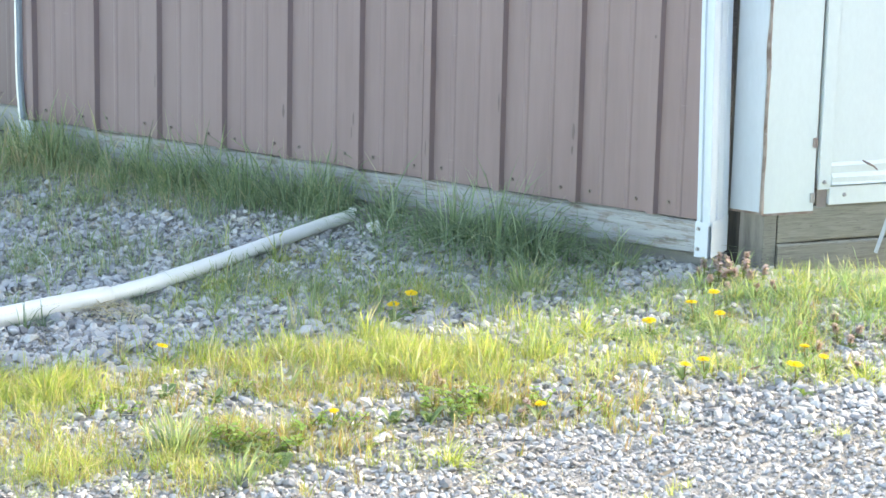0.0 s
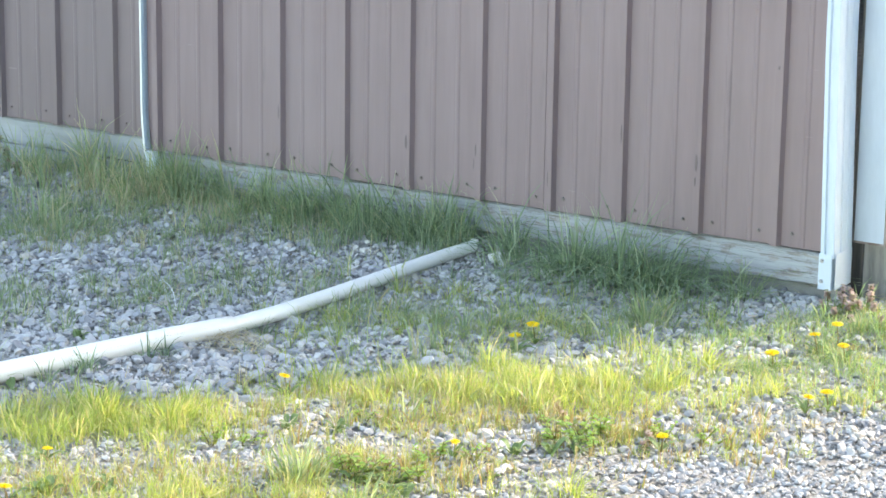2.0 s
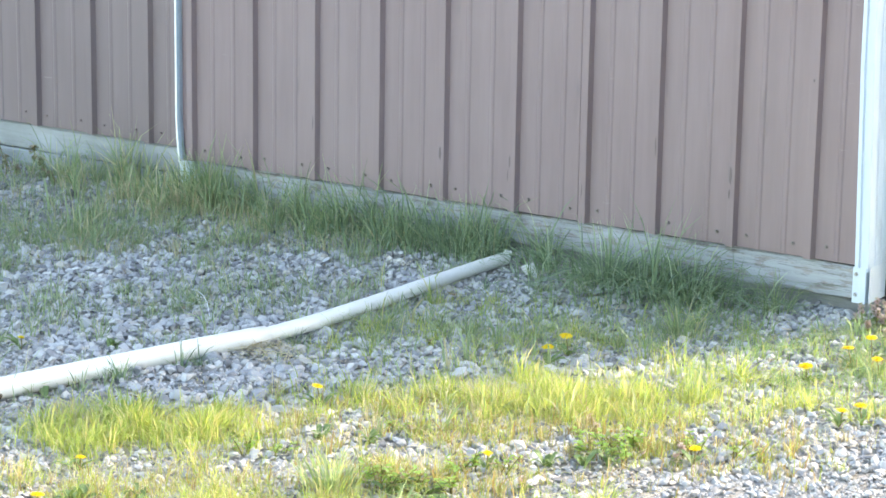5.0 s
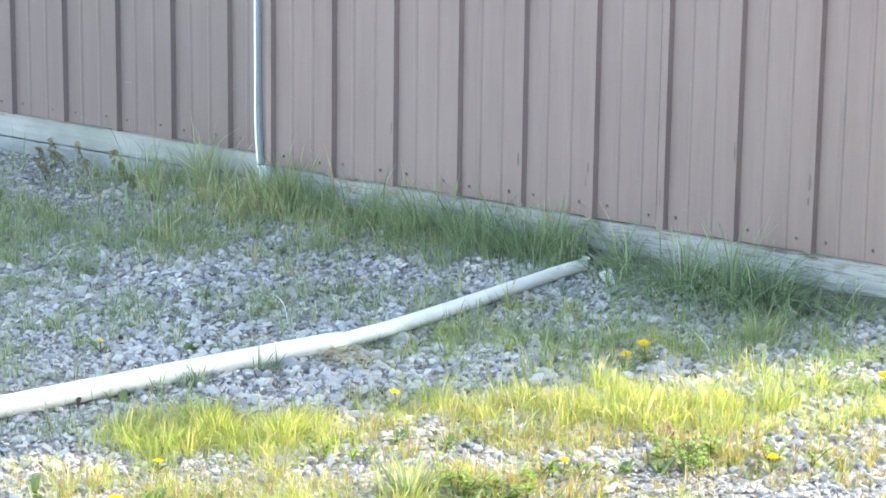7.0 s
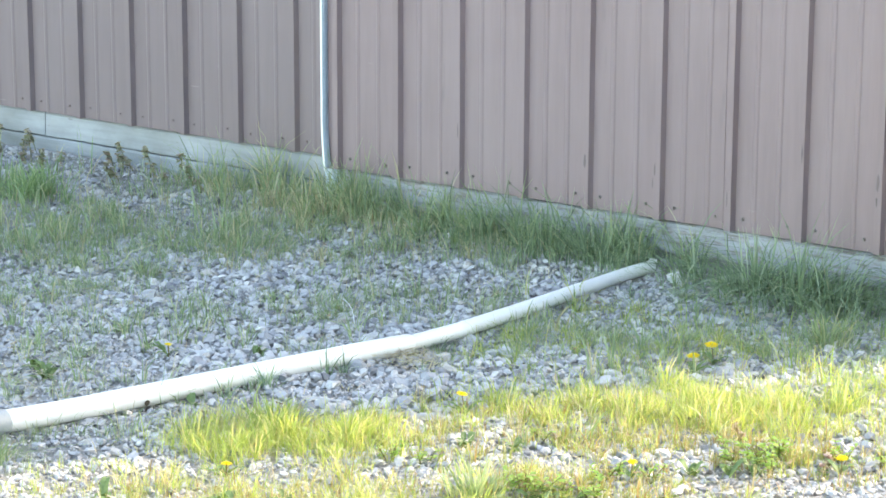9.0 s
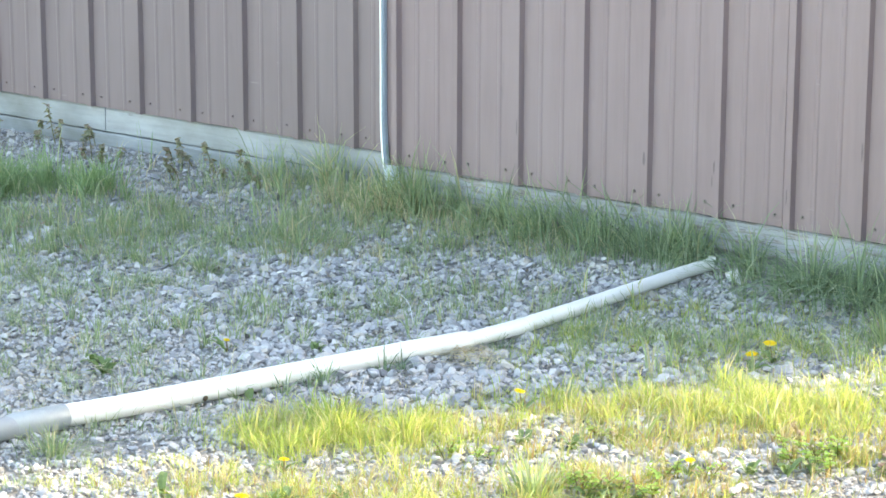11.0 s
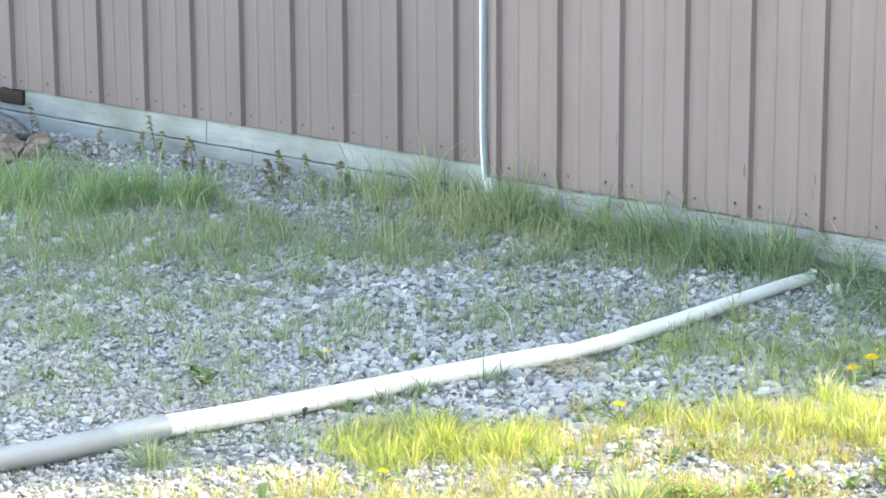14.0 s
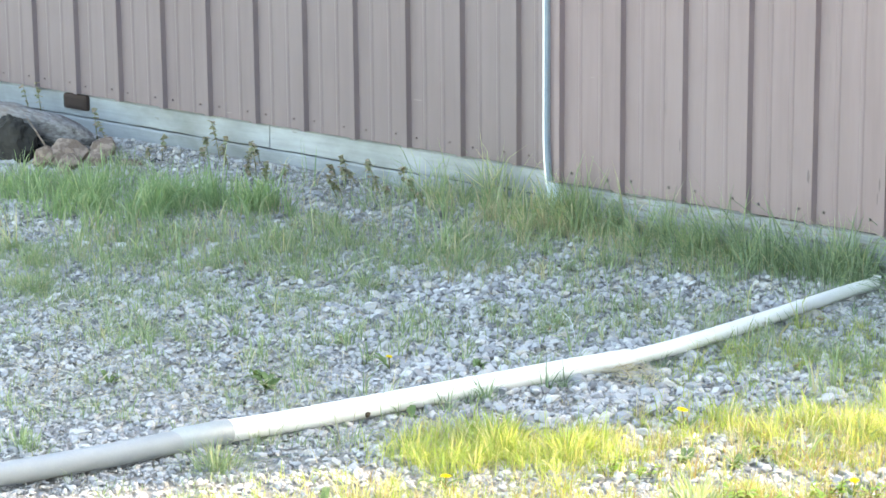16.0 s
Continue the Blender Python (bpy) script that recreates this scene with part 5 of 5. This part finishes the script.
def nettle(x, y, height, seed, label="dead nettle with mauve tops in the grass"):
    rng = random.Random(seed)
    z = ground_height(x, y)
    t = thing("dead_nettle", label, "weed", (x, y, z), "dead nettles")
    top = Vector((rng.uniform(-0.015, 0.015), rng.uniform(-0.015, 0.015), height))
    part("stem", tube([(0, 0, -0.005), top * 0.5, top], [0.0022, 0.002, 0.0016], 7), M_STEM, t, "", True)
    spike = bmesh.new()
    for tier in range(6):
        f = 1.0 - tier * 0.075
        for i in range(7):
            leaf_bm(spike, top * f, rng.uniform(0, 6.28), rng.uniform(0.007, 0.012), rng.uniform(0.0035, 0.006), rng.uniform(-0.006, 0.004))
    part("flower_spike", spike, M_NETTLE, t, "mauve-brown whorled top")
    for i in range(6):
        lb = bmesh.new()
        leaf_bm(lb, top * rng.uniform(0.1, 0.55), rng.uniform(0, 6.28), rng.uniform(0.014, 0.024), rng.uniform(0.005, 0.008), rng.uniform(-0.004, 0.01))
        part("leaf", lb, M_LEAF, t)


for i, (x, y, h) in enumerate([(0.035, -0.06, 0.085), (0.06, -0.03, 0.10), (0.10, -0.05, 0.105), (0.085, -0.09, 0.085), (0.12, -0.02, 0.11), (0.14, -0.10, 0.09), (0.213, -0.15, 0.075), (0.261, -0.12, 0.075), (0.09, -0.14, 0.07), (0.16, -0.18, 0.07), (0.048, -0.10, 0.075), (0.075, -0.055, 0.09), (0.11, -0.075, 0.095), (0.135, -0.05, 0.10), (0.17, -0.08, 0.08), (0.19, -0.05, 0.085), (0.115, -0.12, 0.08), (0.46, -0.36, 0.06), (0.56, -0.38, 0.06), (0.47, -0.24, 0.06), (-0.12, -1.16, 0.05), (-0.09, -1.20, 0.055), (0.509, -0.33, 0.07), (0.54, -0.30, 0.06), (0.595, -0.27, 0.07), (0.50, -0.45, 0.06), (0.40, -0.34, 0.06), (0.14, -1.22, 0.06), (0.155, -1.27, 0.05), (-0.02, -1.62, 0.055), (0.62, -0.52, 0.05)]):
    nettle(x + 0.015, y, h * 0.60, 80 + i)


def wall_weed(x, y, height, seed, label="spindly brown-green weed against the skirt board"):
    rng = random.Random(seed)
    z = ground_height(x, y)
    t = thing("wall_weed", label, "weed", (x, y, z), "weeds along the skirt board")
    top = Vector((rng.uniform(-0.03, 0.03), rng.uniform(-0.03, 0.0), height))
    part("stem", tube([(0, 0, -0.005), top * 0.5 + Vector((rng.uniform(-0.01, 0.01), 0, 0)), top], [0.0016, 0.0014, 0.001], 6), M_STEM, t, "", True)
    crown = bmesh.new()
    for tier in range(5):
        f = 1.0 - tier * 0.13
        for i in range(5 if tier < 3 else 2):
            leaf_bm(crown, top * f, rng.uniform(0, 6.28), rng.uniform(0.010, 0.020), rng.uniform(0.005, 0.010), rng.uniform(-0.014, 0.003))
    part("leaves", crown, M_WEED, t, "crumpled brown-green leaves")


for i, (x, h) in enumerate([(-4.76, 0.15), (-4.63, 0.18), (-4.30, 0.13), (-4.20, 0.10), (-3.89, 0.10), (-3.92, 0.06), (-3.81, 0.07), (-3.71, 0.14), (-3.65, 0.11), (-3.50, 0.08), (-3.43, 0.13), (-3.34, 0.06), (-3.20, 0.05), (-3.12, 0.06), (-2.965, 0.11), (-2.92, 0.07), (-2.84, 0.06), (-3.0, 0.06), (-3.55, 0.07), (-3.07, 0.05), (-3.75, 0.06), (-3.60, 0.09), (-3.38, 0.07), (-3.28, 0.08), (-3.15, 0.09), (-2.88, 0.09), (-2.78, 0.07), (-2.72, 0.05), (-3.46, 0.05), (-3.02, 0.08)]):
    wall_weed(x, 0.085 - 0.035 * ((i * 7) % 6), h, 120 + i)


def rosette(x, y, size, seed, label="low broad-leaved weed in gravel"):
    rng = random.Random(seed)
    t = thing("broadleaf_weed", label, "weed", (x, y, ground_height(x, y)), "broad-leaved weeds")
    for i in range(rng.randint(6, 10)):
        lb = bmesh.new()
        leaf_bm(lb, (rng.gauss(0, size * 0.15), rng.gauss(0, size * 0.15), 0.006), rng.uniform(0, 6.28), size * rng.uniform(0.6, 1.1), size * rng.uniform(0.14, 0.24), size * rng.uniform(0.2, 0.8))
        part("leaf", lb, M_LEAF, t)


for i, (x, y, s) in enumerate([(-1.75, -1.72, 0.05), (-1.68, -1.76, 0.045), (-2.0, -1.98, 0.035), (-1.40, -1.30, 0.03), (-0.16, -1.76, 0.05), (-0.10, -1.82, 0.05), (-0.22, -1.80, 0.05), (0.02, -1.42, 0.045), (0.06, -1.38, 0.04), (-0.05, -1.46, 0.04), (-0.55, -1.60, 0.04), (-0.45, -1.55, 0.035), (-0.62, -0.09, 0.05), (-0.40, -0.05, 0.05), (-1.24, -1.72, 0.035), (-0.72, -2.20, 0.05), (-0.95, -2.32, 0.05), (-0.62, -2.12, 0.04), (0.62, -0.80, 0.035), (-1.12, -1.86, 0.03)]):
    rosette(x, y, s, 160 + i)


def leafy_weed(x, y, size, seed, stalks, label):
    """A low bushy weed: several short stalks with small leaves up each."""
    rng = random.Random(seed)
    t = thing("leafy_weed", label, "weed", (x, y, ground_height(x, y) + 0.006), "leafy weeds in the sunny gravel")
    for k in range(stalks):
        a, reach = rng.uniform(0, 6.28), rng.uniform(0.2, 0.9) * size
        foot = Vector((rng.gauss(0, size * 0.25), rng.gauss(0, size * 0.25), 0))
        top = foot + Vector((math.cos(a) * reach, math.sin(a) * reach, size * rng.uniform(0.5, 1.0)))
        stalk = part("stem", tube([foot, foot.lerp(top, 0.5) + Vector((0, 0, size * 0.08)), top], [0.0013, 0.0012, 0.0008], 6), M_STEM, t, "", True)
        crown = bmesh.new()
        for i in range(9):
            leaf_bm(crown, foot.lerp(top, rng.uniform(0.3, 1.0)), rng.uniform(0, 6.28), size * rng.uniform(0.18, 0.34), size * rng.uniform(0.06, 0.11), size * rng.uniform(-0.06, 0.12))
        part("leaves", crown, M_CLOVER if rng.random() < 0.8 else M_SORREL, stalk)


for i, (x, y, size, stalks) in enumerate([(-0.02, -1.33, 0.055, 7), (0.03, -1.32, 0.06, 8), (0.05, -1.23, 0.055, 7), (0.07, -1.33, 0.05, 6), (-0.24, -1.79, 0.06, 8), (-0.30, -1.79, 0.055, 7), (-0.20, -1.76, 0.05, 6), (0.15, -1.17, 0.05, 6), (0.24, -1.14, 0.045, 5), (-0.17, -1.60, 0.05, 6), (-0.10, -1.56, 0.045, 5), (-0.62, -1.76, 0.045, 5), (-0.57, -1.73, 0.045, 5), (-0.12, -1.72, 0.055, 6), (-0.45, -1.45, 0.04, 5), (0.48, -0.40, 0.05, 6)]):
    leafy_weed(x, y, size, 400 + i, stalks, "low bushy bright green weed in sunny gravel")
